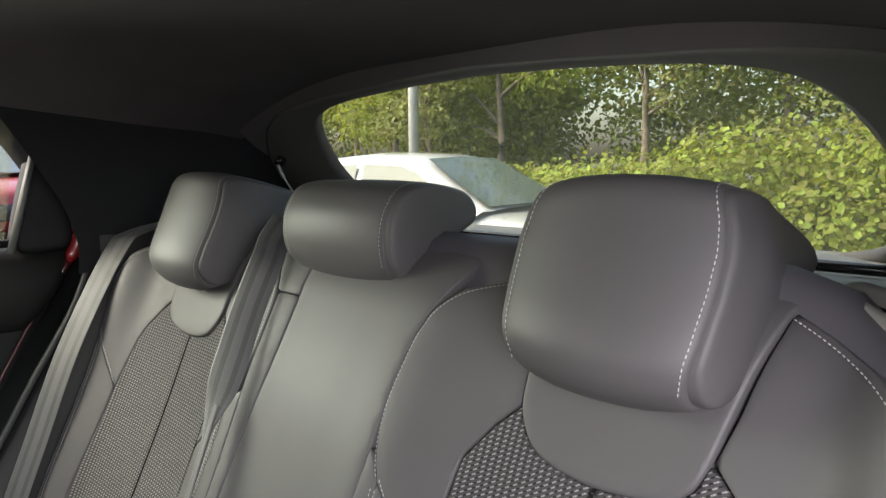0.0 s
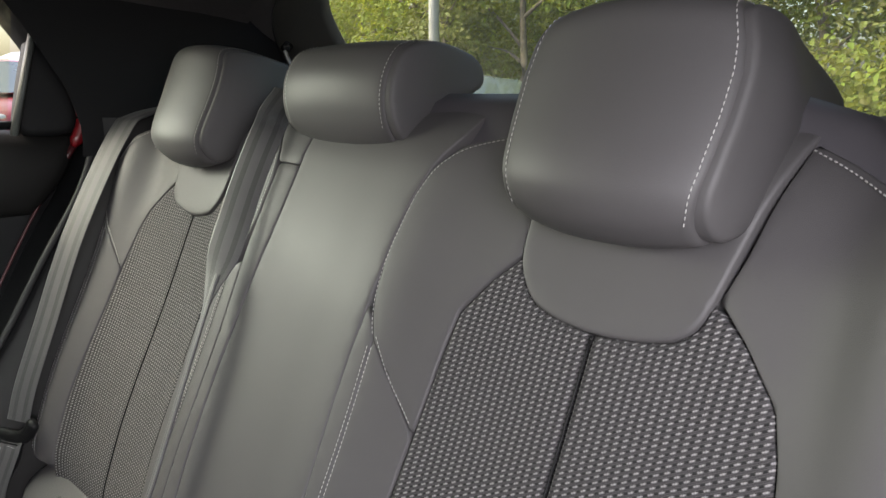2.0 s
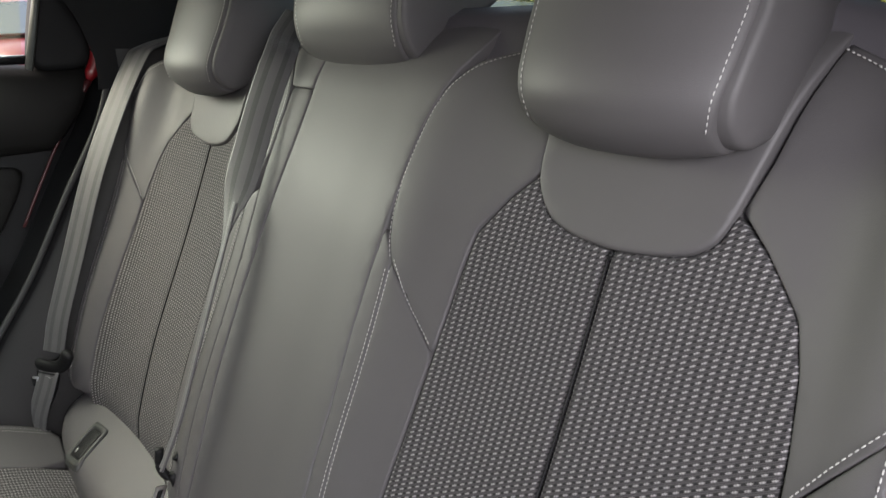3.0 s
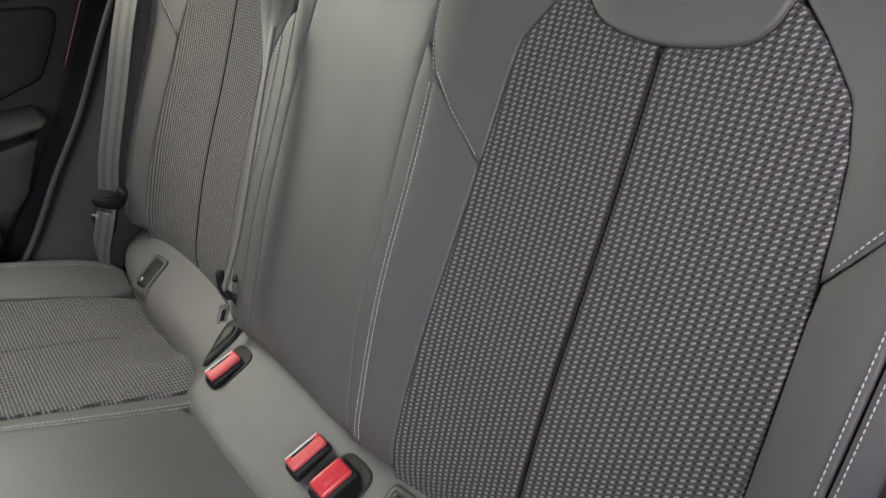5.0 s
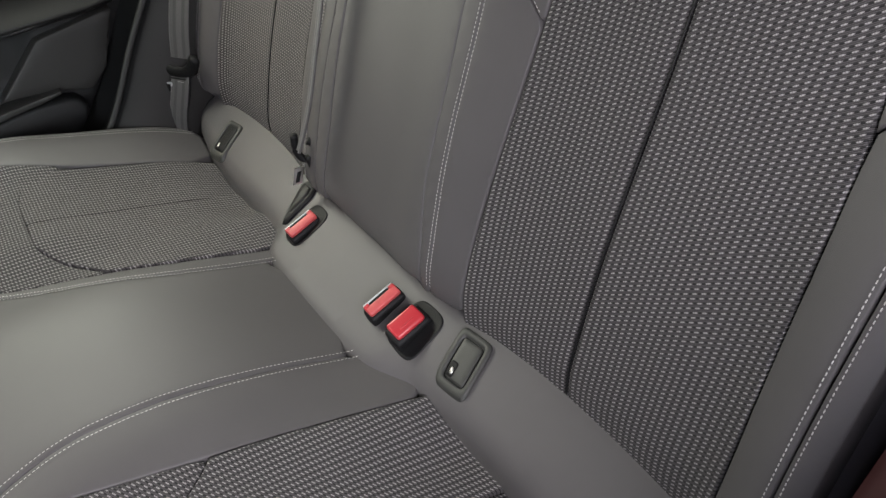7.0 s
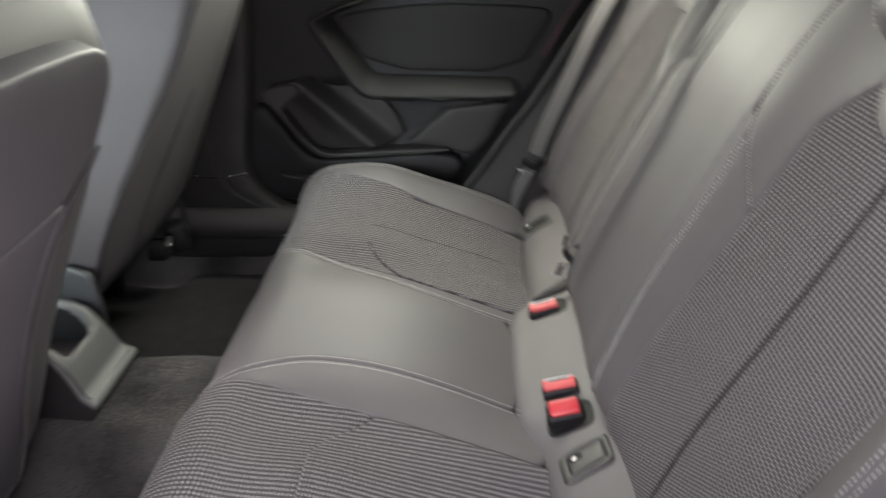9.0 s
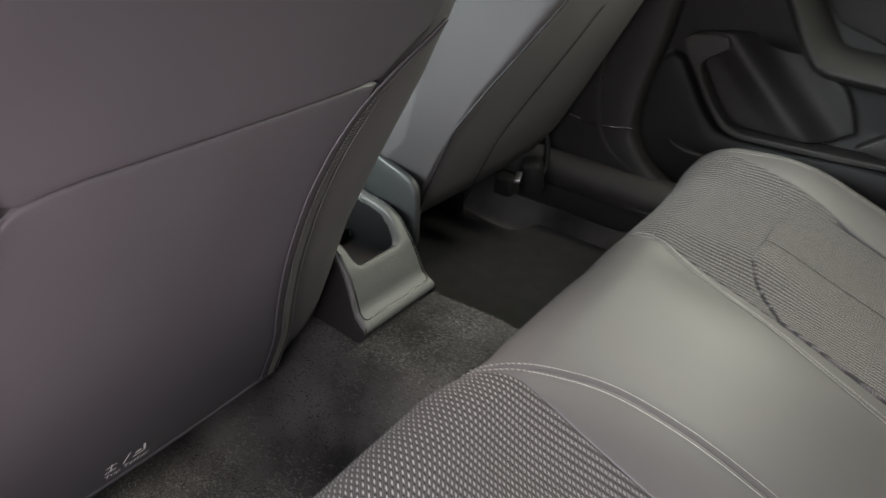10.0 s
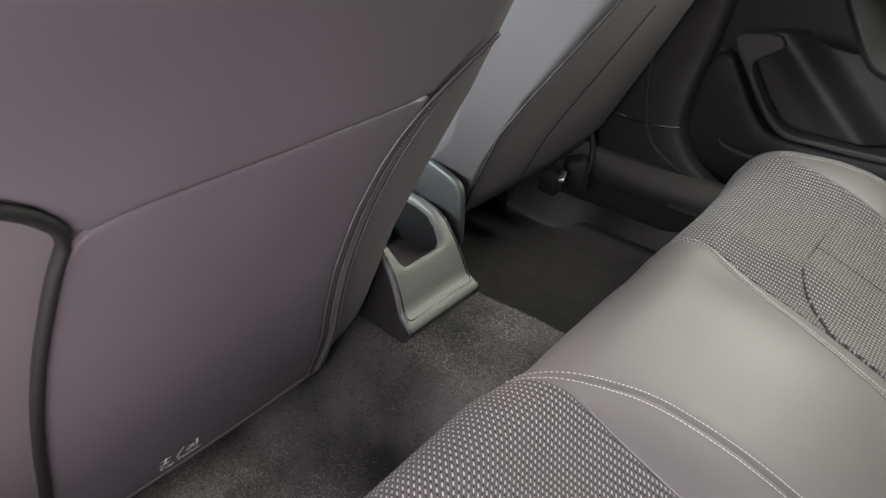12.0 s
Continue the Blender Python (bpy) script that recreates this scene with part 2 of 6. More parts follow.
def glass_material(name, tint, rough=0.0, haze=0.0):
    """Clear pane with a little gloss; a yellow-green film adds haze to the view."""
    m = bpy.data.materials.new(name)
    m.use_nodes = True
    nt = m.node_tree
    n, link = nt.nodes, nt.links.new
    clear = n.new("ShaderNodeBsdfTransparent")
    clear.inputs[0].default_value = (*tint, 1)
    shine = n.new("ShaderNodeBsdfGlossy")
    shine.inputs["Roughness"].default_value = rough
    mix = n.new("ShaderNodeMixShader")
    mix.inputs[0].default_value = 0.05
    link(clear.outputs[0], mix.inputs[1])
    link(shine.outputs[0], mix.inputs[2])
    film_ = n.new("ShaderNodeBsdfTranslucent")
    film_.inputs[0].default_value = (0.62, 0.62, 0.42, 1)
    hazed = n.new("ShaderNodeMixShader")
    hazed.inputs[0].default_value = haze
    link(mix.outputs[0], hazed.inputs[1])
    link(film_.outputs[0], hazed.inputs[2])
    link(hazed.outputs[0], n["Material Output"].inputs["Surface"])
    return m


GLASS = glass_material("hazed_glass", (0.93, 0.94, 0.78), haze=0.05)
CAR_GLASS = material("dark_car_glass", (0.05, 0.07, 0.07), 0.05, mottle=0.05, spec=0.9)


# ---- building helpers ----
def thing(name, base, label="", category="", group="", kind=""):
    ob = new(name)
    ob.location = base
    ob.empty_display_size = 0.05
    return tagged(ob, label, category, group, kind)


def place(ob, parent):
    if parent is not None:
        ob.parent = parent
        base = parent
        off = Vector((0, 0, 0))
        while base is not None:
            off += base.location
            base = base.parent
        ob.data.transform(Matrix.Translation(-off))
    return ob


def mesh_part(name, verts, faces, mat, parent=None, label="", smooth=True, uvs=None, bevel=0.0):
    """One mesh object from world-space corners, hung under its parent."""
    me = bpy.data.meshes.new(name)
    me.from_pydata([tuple(v) for v in verts], [], faces)
    if uvs is not None:
        lay = me.uv_layers.new(name="UVMap")
        idx = np.empty(len(me.loops), dtype=np.int32)
        me.loops.foreach_get("vertex_index", idx)
        lay.data.foreach_set("uv", np.asarray(uvs, dtype=np.float32)[idx].ravel())
    me.materials.append(mat)
    me.update()
    if smooth:
        me.shade_smooth()
    ob = place(new(name, me), parent)
    if bevel:
        bv = ob.modifiers.new("bevel", "BEVEL")
        bv.width, bv.segments, bv.limit_method = bevel, 2, "ANGLE"
        bv.harden_normals = False
    if label:
        tagged(ob, label)
    return ob


def part(name, bm, mat, parent, label="", smooth=True):
    bmesh.ops.recalc_face_normals(bm, faces=bm.faces)
    me = bpy.data.meshes.new(name)
    bm.to_mesh(me)
    bm.free()
    me.materials.append(mat)
    if smooth:
        me.shade_smooth()
    ob = place(new(name, me), parent)
    if label:
        tagged(ob, label)
    return ob


def chaikin(pts, n=2, closed=True):
    p = [tuple(q) for q in pts]
    for _ in range(n):
        out = []
        m = len(p)
        if not closed:
            out.append(p[0])
        for i in range(m if closed else m - 1):
            a, b = np.array(p[i]), np.array(p[(i + 1) % m])
            out += [tuple(0.78 * a + 0.22 * b), tuple(0.22 * a + 0.78 * b)]
        if not closed:
            out.append(p[-1])
        p = out
    return p


def resample(pts, step, closed=False):
    p = np.array(list(pts) + ([pts[0]] if closed else []), dtype=float)
    seg = np.linalg.norm(np.diff(p, axis=0), axis=1)
    s = np.concatenate([[0], np.cumsum(seg)])
    n = max(2, int(round(s[-1] / step)) + 1)
    t = np.linspace(0, s[-1], n)
    q = np.stack([np.interp(t, s, p[:, k]) for k in range(p.shape[1])], axis=1)
    return q[:-1] if closed else q


def inside(poly, pts):
    x, y = pts[:, 0], pts[:, 1]
    res = np.zeros(len(pts), bool)
    n = len(poly)
    for i in range(n):
        (x1, y1), (x2, y2) = poly[i], poly[(i + 1) % n]
        if y1 == y2:
            continue
        cond = ((y1 > y) != (y2 > y)) & (x < (x2 - x1) * (y - y1) / (y2 - y1) + x1)
        res ^= cond
    return res


def edge_distance(poly, pts):
    a = poly
    b = np.roll(poly, -1, axis=0)
    d = b - a
    l2 = np.maximum((d ** 2).sum(1), 1e-12)
    best = np.full(len(pts), 1e9)
    for i in range(len(a)):
        t = np.clip(((pts - a[i]) @ d[i]) / l2[i], 0, 1)
        best = np.minimum(best, np.linalg.norm(pts - (a[i] + t[:, None] * d[i]), axis=1))
    return best


from mathutils.geometry import delaunay_2d_cdt


def panel(name, outline, lay, high, mat, parent, label="", roll=0.009, depth=0.008, step=0.013, back=0.03, rounds=2):
    """A padded panel: an outline in the plane of a surface, its edge rolled down into the seam and drawn in behind.
    lay(u, v, h) gives the place, high(u, v) the padding's height."""
    if mat in (LEATHER, CLOTH) and roll < 0.015:
        roll, depth = roll * 0.45, depth * 0.36
    poly = resample(chaikin(outline, rounds), step * 0.6, closed=True)
    area = 0.5 * np.sum(poly[:, 0] * np.roll(poly[:, 1], -1) - np.roll(poly[:, 0], -1) * poly[:, 1])
    if area < 0:
        poly = poly[::-1].copy()
    lo, hi = poly.min(0), poly.max(0)
    gx, gy = np.meshgrid(np.arange(lo[0], hi[0], step), np.arange(lo[1], hi[1], step))
    gx[1::2] += step / 2
    g = np.stack([gx.ravel(), gy.ravel()], axis=1)
    g = g[inside(poly, g)]
    g = g[edge_distance(poly, g) > roll * 1.3] if len(g) else g
    tang = np.roll(poly, -1, axis=0) - np.roll(poly, 1, axis=0)
    tang /= np.maximum(np.linalg.norm(tang, axis=1), 1e-9)[:, None]
    inward = np.stack([-tang[:, 1], tang[:, 0]], axis=1)
    rings = []
    for f in (0.3, 0.95):
        r = poly + inward * roll * f
        r = r[inside(poly, r)]
        if len(r):
            rings.append(r[edge_distance(poly, r) > roll * f * 0.9])
    pts = np.concatenate([poly] + rings + ([g] if len(g) else []))
    nb = len(poly)
    out = delaunay_2d_cdt([Vector(p) for p in pts], [(i, (i + 1) % nb) for i in range(nb)], [], 1, 1e-6)
    v2 = np.array([tuple(v) for v in out[0]])
    where = {}
    for i, src in enumerate(out[3]):
        for s in src:
            where[s] = i
    dist = edge_distance(poly, v2)
    k = np.clip(1 - dist / roll, 0, 1)
    drop = depth * (1 - np.sqrt(np.maximum(0, 1 - k ** 2)))
    verts = [lay(u, v, high(u, v) - dr) for (u, v), dr in zip(v2, drop)]
    faces = [tuple(f) for f in out[2]]
    uvs = [tuple(p) for p in v2]
    ring = [where[i] for i in range(nb) if i in where]
    base = len(verts)
    for i in ring:
        u, v = v2[i]
        verts.append(lay(u, v, high(u, v) - depth - back))
        uvs.append((u, v))
    m = len(ring)
    for i in range(m):
        j = (i + 1) % m
        faces.append((ring[j], ring[i], base + i, base + j))
    return mesh_part(name, verts, faces, mat, parent, label, uvs=uvs)


def stitching(name, line, lay, high, parent, pitch=0.0042, length=0.0031, wide=0.0009, off=0.0013, mat=None, label="pale contrast stitching"):
    """A row of single raised thread stitches along a line on a surface."""
    p = resample(chaikin(line, 3, closed=False), pitch)
    verts, faces = [], []
    for i in range(len(p) - 1):
        a, b = p[i], p[i + 1]
        t = (b - a) / max(np.linalg.norm(b - a), 1e-9)
        s = np.array([-t[1], t[0]])
        mid, half = (a + b) / 2, length / 2
        k = len(verts)
        for along, across, up in ((-1, 0, -0.3), (-0.6, -1, 0), (-0.6, 1, 0), (-0.45, 0, 0.9), (0.45, 0, 0.9), (0.6, -1, 0), (0.6, 1, 0), (1, 0, -0.3)):
            q = mid + t * half * along + s * wide * 0.5 * across
            verts.append(lay(q[0], q[1], high(q[0], q[1]) + off + up * wide * 0.7))
        faces += [tuple(k + j for j in f) for f in ((0, 1, 3), (0, 3, 2), (1, 5, 4, 3), (3, 4, 6, 2), (5, 7, 4), (4, 7, 6))]
    return mesh_part(name, verts, faces, mat or THREAD, parent, label)


def ribbon(name, path, wide, thick, across, mat, parent, label="", uv=False):
    """A flat strap along a path; across gives its sideways direction at each point."""
    verts, faces, uvs = [], [], []
    n = len(path)
    widths = wide if isinstance(wide, list) else [wide] * n
    for i in range(n):
        p = Vector(path[i])
        wide = widths[i]
        a = Vector(across[i] if isinstance(across, list) else across).normalized()
        t = (Vector(path[min(i + 1, n - 1)]) - Vector(path[max(i - 1, 0)])).normalized()
        nn = a.cross(t).normalized()
        for j, (x, y) in enumerate(((-0.5, -0.35), (-0.46, 0.5), (-0.2, 0.42), (-0.17, 0.52), (0.17, 0.52), (0.2, 0.42), (0.46, 0.5), (0.5, -0.35), (0.46, -0.5), (-0.46, -0.5))):
            verts.append(p + a * wide * x + nn * thick * y)
            uvs.append((x + 0.5, i * 0.01))
    m = 10
    for i in range(n - 1):
        for j in range(m):
            faces.append((i * m + j, i * m + (j + 1) % m, (i + 1) * m + (j + 1) % m, (i + 1) * m + j))
    return mesh_part(name, verts, faces, mat, parent, label, uvs=uvs)


def curve3(points, n=8):
    """A smooth line through points (Catmull-Rom)."""
    p = [Vector(q) for q in points]
    p = [2 * p[0] - p[1]] + p + [2 * p[-1] - p[-2]]
    out = []
    for i in range(1, len(p) - 2):
        for k in range(n):
            t = k / n
            a, b, c, d = p[i - 1], p[i], p[i + 1], p[i + 2]
            out.append(0.5 * ((2 * b) + (c - a) * t + (2 * a - 5 * b + 4 * c - d) * t ** 2 + (3 * b - a - 3 * c + d) * t ** 3))
    out.append(p[-2])
    return out


def tube(name, path, radius, mat, parent, label="", sides=10, flat=1.0, up=(0, 0, 1), square=1.0):
    """A round, oval or squarish bar along a path; radius a number or one for each point."""
    sq = lambda c: math.copysign(abs(c) ** square, c)
    verts, faces = [], []
    n = len(path)
    for i in range(n):
        t = (Vector(path[min(i + 1, n - 1)]) - Vector(path[max(i - 1, 0)])).normalized()
        a = t.cross(Vector(up))
        a = a.normalized() if a.length > 1e-4 else Vector((1, 0, 0))
        b = a.cross(t).normalized()
        r = radius[i] if isinstance(radius, (list, tuple)) else radius
        for j in range(sides):
            w = 2 * math.pi * j / sides
            verts.append(Vector(path[i]) + a * r * sq(math.cos(w)) + b * r * flat * sq(math.sin(w)))
    for i in range(n - 1):
        for j in range(sides):
            faces.append((i * sides + j, i * sides + (j + 1) % sides, (i + 1) * sides + (j + 1) % sides, (i + 1) * sides + j))
    faces.append(tuple(range(sides))[::-1])
    faces.append(tuple((n - 1) * sides + j for j in range(sides)))
    return mesh_part(name, verts, faces, mat, parent, label)


def block(name, centre, size, mat, parent, label="", turn=(0, 0, 0), bevel=0.004, taper=1.0, segs=3):
    """A rounded block; taper narrows its top."""
    bm = bmesh.new()
    bmesh.ops.create_cube(bm, size=1)
    for v in bm.verts:
        if v.co.z > 0:
            v.co.x *= taper
            v.co.y *= taper
        v.co = Vector((v.co.x * size[0], v.co.y * size[1], v.co.z * size[2]))
    if bevel:
        bmesh.ops.bevel(bm, geom=list(bm.edges), offset=min(bevel, min(size) * 0.48), segments=segs, profile=0.5, affect="EDGES")
    bm.transform(Matrix.Translation(centre) @ Euler([radians(a) for a in turn]).to_matrix().to_4x4())
    ob = part(name, bm, mat, parent, label)
    return ob


def loft(name, rings, mat, parent, label="", cap=(True, True), closed=True):
    """A skin over rings of equal counts of points."""
    m = len(rings[0])
    verts = [p for r in rings for p in r]
    faces = []
    for i in range(len(rings) - 1):
        for j in range(m if closed else m - 1):
            faces.append((i * m + j, i * m + (j + 1) % m, (i + 1) * m + (j + 1) % m, (i + 1) * m + j))
    if cap[0]:
        faces.append(tuple(range(m))[::-1])
    if cap[1]:
        faces.append(tuple((len(rings) - 1) * m + j for j in range(m)))
    return mesh_part(name, verts, faces, mat, parent, label)


def sheet(name, xs, ys, f, mat, parent=None, label="", thick=0.0):
    """A grid sheet; f(x, y) gives each place."""
    verts = [f(x, y) for y in ys for x in xs]
    w = len(xs)
    faces = [(j * w + i, j * w + i + 1, (j + 1) * w + i + 1, (j + 1) * w + i) for j in range(len(ys) - 1) for i in range(w - 1)]
    uvs = [(x, y) for y in ys for x in xs]
    ob = mesh_part(name, verts, faces, mat, parent, label, uvs=uvs)
    if thick:
        so = ob.modifiers.new("solid", "SOLIDIFY")
        so.thickness, so.offset = thick, 0
    return ob


def smoothstep(a, b, x):
    t = min(1, max(0, (x - a) / (b - a)))
    return t * t * (3 - 2 * t)


def table(xs, ys):
    return lambda x: float(np.interp(x, xs, ys))


# ---- rear backrest ----
LEAN_BACK = radians(22)
BX = Vector((1, 0, 0))
BU = Vector((0, math.sin(LEAN_BACK), math.cos(LEAN_BACK)))
BN = Vector((0, -math.cos(LEAN_BACK), math.sin(LEAN_BACK)))
BO = Vector((0, 0.055, 0.347))


def on_back(x, v, h):
    return BO + BX * x + BU * v + BN * h


PAD = table([0, 0.07, 0.11, 0.15, 0.19, 0.23, 0.28, 0.34, 0.40, 0.45, 0.49, 0.515, 0.54, 0.56, 0.60],
            [0.030, 0.031, 0.036, 0.034, 0.021, 0.012, 0.007, 0.005, 0.006, 0.009, 0.013, 0.025, 0.043, 0.043, 0.022])


def back_height(x, v):
    ax = abs(x)
    h = 0.4 * PAD(ax) + 0.3 * PAD(ax - 0.015) + 0.3 * PAD(ax + 0.015)
    wing = smoothstep(0.48, 0.54, ax)
    h *= 1 - 0.55 * smoothstep(0.40, 0.62, v) * (1 - 0.8 * wing)
    h += 0.009 * wing * math.exp(-((v - 0.50) / 0.07) ** 2)
    h -= 0.045 * max(0, (v - 0.555) / 0.09) ** 2
    h -= 0.02 * max(0, (0.07 - v) / 0.07) ** 2
    h += 0.010 * math.exp(-((v - 0.16) / 0.14) ** 2)
    return h


def mir(pts, s, shift=0.0):
    """Mirrors an outline to the other seat; shift draws its inner seam outwards."""
    return [(s * (x + shift * max(0.0, 1 - max(0.0, x - 0.07) / 0.1)), v) for x, v in pts]


# inner edges of the two outer places: where the middle panel ends on either side
MID_NEAR = table([0.0, 0.077, 0.15, 0.24, 0.33, 0.38, 0.44, 0.475, 0.53, 0.56, 0.59, 0.64], [0.140, 0.134, 0.1245, 0.1235, 0.1195, 0.121, 0.1265, 0.1240, 0.1275, 0.136, 0.155, 0.16])
MID_FAR = table([0.0, 0.05, 0.13, 0.21, 0.30, 0.40, 0.47, 0.57, 0.64], [0.096, 0.094, 0.089, 0.0935, 0.096, 0.088, 0.082, 0.084, 0.09])
FLAP_U = [(0.4245, 0.497), (0.417, 0.477), (0.402, 0.466), (0.375, 0.460), (0.342, 0.457), (0.309, 0.460), (0.284, 0.468), (0.270, 0.484), (0.262, 0.500)]
SEAM_IN = [(0.130, 0.405), (0.1229, 0.415), (0.112, 0.44), (0.1065, 0.475), (0.112, 0.53), (0.126, 0.56), (0.160, 0.587), (0.206, 0.604), (0.25, 0.612)]
INS_L = [(0.195, -0.02), (0.198, 0.10), (0.204, 0.20), (0.210, 0.33), (0.215, 0.41), (0.219, 0.444), (0.241, 0.478)]
INS_R = [(0.512, -0.02), (0.510, 0.12), (0.503, 0.25), (0.499, 0.32), (0.494, 0.375), (0.487, 0.415), (0.477, 0.445), (0.449, 0.477)]


def outer_seat_back(s, owner, shift):
    """The upholstery of one outer place: two cloth halves, neck pad, bolsters and seams."""
    M = lambda pts: mir(pts, s, shift)
    left = INS_L + [FLAP_U[-1]] + FLAP_U[5:8][::-1] + [(0.3402, 0.457), (0.3402, -0.02)]
    right = [INS_R[0]] + INS_R[1:] + FLAP_U[0:4] + [(0.3428, 0.457), (0.3428, -0.02)]
    for outl in (left, right):
        cloth = panel("cloth_insert", M(outl), on_back, back_height, CLOTH, owner, "dark grey cloth with pale woven dashes", roll=0.006, depth=0.006, step=0.011, rounds=0)
    neck = panel("neck_pad", M(FLAP_U + [(0.260, 0.54), (0.250, 0.58), (0.240, 0.63), (0.455, 0.63), (0.447, 0.59), (0.432, 0.53)]),
          on_back, lambda x, v: back_height(x, v) + 0.004, LEATHER, owner, roll=0.008, depth=0.007, rounds=1)
    inner = panel("inner_bolster", M([(0.1335, 0.399)] + SEAM_IN + [(0.252, 0.575), (0.260, 0.53), (0.260, 0.501), (0.240, 0.480), (0.217, 0.446), (0.213, 0.41), (0.2085, 0.335)]),
          on_back, back_height, LEATHER, owner, roll=0.0045, depth=0.0045, rounds=0)
    flank = panel("inner_side", M([(0.1345, 0.3972), (0.2080, 0.3335), (0.202, 0.20), (0.196, 0.10), (0.193, 0.03), (0.1448, 0.03), (0.1437, 0.10), (0.1364, 0.22), (0.1364, 0.31)]),
          on_back, back_height, LEATHER, owner, roll=0.0035, depth=0.0035, rounds=0)
    edge = [(s * (MID_NEAR(v) + 0.0012 if s > 0 else 0.1165), v) for v in (0.03, 0.077, 0.11, 0.15, 0.20, 0.24, 0.29, 0.33, 0.38, 0.41, 0.425)]
    panel("seam_strip", edge + M([(0.1215, 0.413), (0.1325, 0.3985), (0.1350, 0.31), (0.1350, 0.22), (0.1423, 0.10), (0.1434, 0.03)]),
          on_back, back_height, LEATHER, owner, roll=0.0035, depth=0.0035, rounds=0)
    outer = panel("outer_bolster", M([(0.427, 0.500), (0.436, 0.53), (0.449, 0.59), (0.452, 0.612), (0.48, 0.598), (0.515, 0.576), (0.548, 0.545), (0.566, 0.50), (0.566, 0.43), (0.4985, 0.345), (0.4948, 0.376), (0.4878, 0.4155), (0.4778, 0.4455), (0.4498, 0.478)]),
          on_back, back_height, LEATHER, owner, roll=0.0045, depth=0.0045, rounds=0)
    panel("outer_side", M([(0.501, 0.3455), (0.549, 0.4085), (0.549, 0.20), (0.551, 0.03), (0.5135, 0.03), (0.512, 0.12), (0.505, 0.25), (0.501, 0.32)]),
          on_back, back_height, LEATHER, owner, roll=0.0035, depth=0.0035, rounds=0)
    strip = panel("edge_strip", M([(0.551, 0.410), (0.568, 0.4295), (0.571, 0.36), (0.570, 0.20), (0.570, 0.03), (0.553, 0.03), (0.551, 0.20)]),
          on_back, back_height, LEATHER, owner, roll=0.0035, depth=0.0035, rounds=0)
    high = back_height
    stitching("stitching", M([(x + 0.003, v - 0.003) for x, v in SEAM_IN]), on_back, high, inner)
    stitching("stitching", M([(0.139, 0.402), (0.172, 0.372), (0.205, 0.343)]), on_back, high, inner)
    for dx in (-0.0036, 0.0036):
        stitching("stitching", M([(0.1335 + dx, 0.392), (0.1357 + dx, 0.31), (0.1357 + dx, 0.22), (0.143 + dx, 0.10), (0.1443 + dx, 0.04)]), on_back, high, flank)
    stitching("stitching", M([(0.452, 0.607), (0.48, 0.593), (0.513, 0.571), (0.543, 0.541), (0.559, 0.50)]), on_back, high, outer)
    stitching("stitching", M([(0.503, 0.354), (0.522, 0.382), (0.556, 0.425)]), on_back, high, outer)
    for dx in (-0.0045, 0.0045):
        stitching("stitching", M([(0.550 + dx, 0.40), (0.550 + dx, 0.20), (0.552 + dx, 0.04)]), on_back, high, strip)
    tube("centre_seam", [on_back(x, v, back_height(x, v) - 0.0002) for x, v in M([(0.3415, v) for v in np.linspace(-0.02, 0.456, 28)])], 0.0010, PLASTIC, cloth, "dark sewn seam between the cloth halves", sides=6)
    stitching("flap_stitching", M([(x, v - 0.004) for x, v in FLAP_U[1:-1]]), on_back, high, neck, mat=DARK_THREAD, label="dark seam stitching")


bench = thing("rear_bench", (0.0, 0.0, 0.15), "rear bench in black leather with dash-pattern grey cloth inserts", "car seat")
near_back = far_back = cushion = bench
outer_seat_back(1, near_back, 0.030)
outer_seat_back(-1, far_back, 0.024)
vs = np.linspace(0.03, 0.635, 18)
panel("middle_panel", [(-MID_FAR(v) + 0.001, v) for v in vs] + [(MID_NEAR(v), v) for v in vs[::-1]], on_back, back_height, LEATHER, near_back, roll=0.005, depth=0.006, rounds=1)
panel("middle_strip", [(-MID_FAR(v) - 0.001, v) for v in np.linspace(0.03, 0.5455, 16)] + [(-0.1255, 0.5455), (-0.1235, 0.525), (-0.1185, 0.45), (-0.1155, 0.40), (-0.1155, 0.20), (-0.1155, 0.03)],
      on_back, back_height, LEATHER, near_back, roll=0.0035, depth=0.004, rounds=0)
panel("middle_strip_top", [(-0.0845, 0.5462), (-0.086, 0.59), (-0.0895, 0.635), (-0.160, 0.635), (-0.160, 0.592), (-0.137, 0.565), (-0.1285, 0.5462)], on_back, back_height, LEATHER, near_back, roll=0.0035, depth=0.004, rounds=0)


def back_shell(name, x0, x1, owner):
    """The moulded back and rolled top edge behind the upholstery."""
    rings = []
    for x in np.linspace(x0, x1, 15):
        e = min(abs(x - x0), abs(x - x1))
        t = -0.006 * smoothstep(0.02, 0.0, e)
        top = 0.655 - 0.10 * smoothstep(0.44, 0.60, abs(x)) + t
        hh = back_height(x, 0.6) - 0.012
        prof = [(0.02, back_height(x, 0.05) - 0.022), (0.30, back_height(x, 0.3) - 0.022), (top - 0.11, back_height(x, top - 0.11) - 0.016), (top - 0.055, back_height(x, top - 0.055) - 0.010),
                (top - 0.02, -0.014), (top - 0.004, -0.03), (top, -0.055), (top - 0.006, -0.085), (top - 0.03, -0.10), (0.25, -0.10), (0.02, -0.09)]
        rings.append([on_back(x, v, h) for v, h in prof])
    loft(name, rings, LEATHER_SOFT, owner, "smooth black rolled top and back")


back_shell("back_shell", -0.118, 0.578, near_back)
back_shell("back_shell", -0.595, -0.121, far_back)


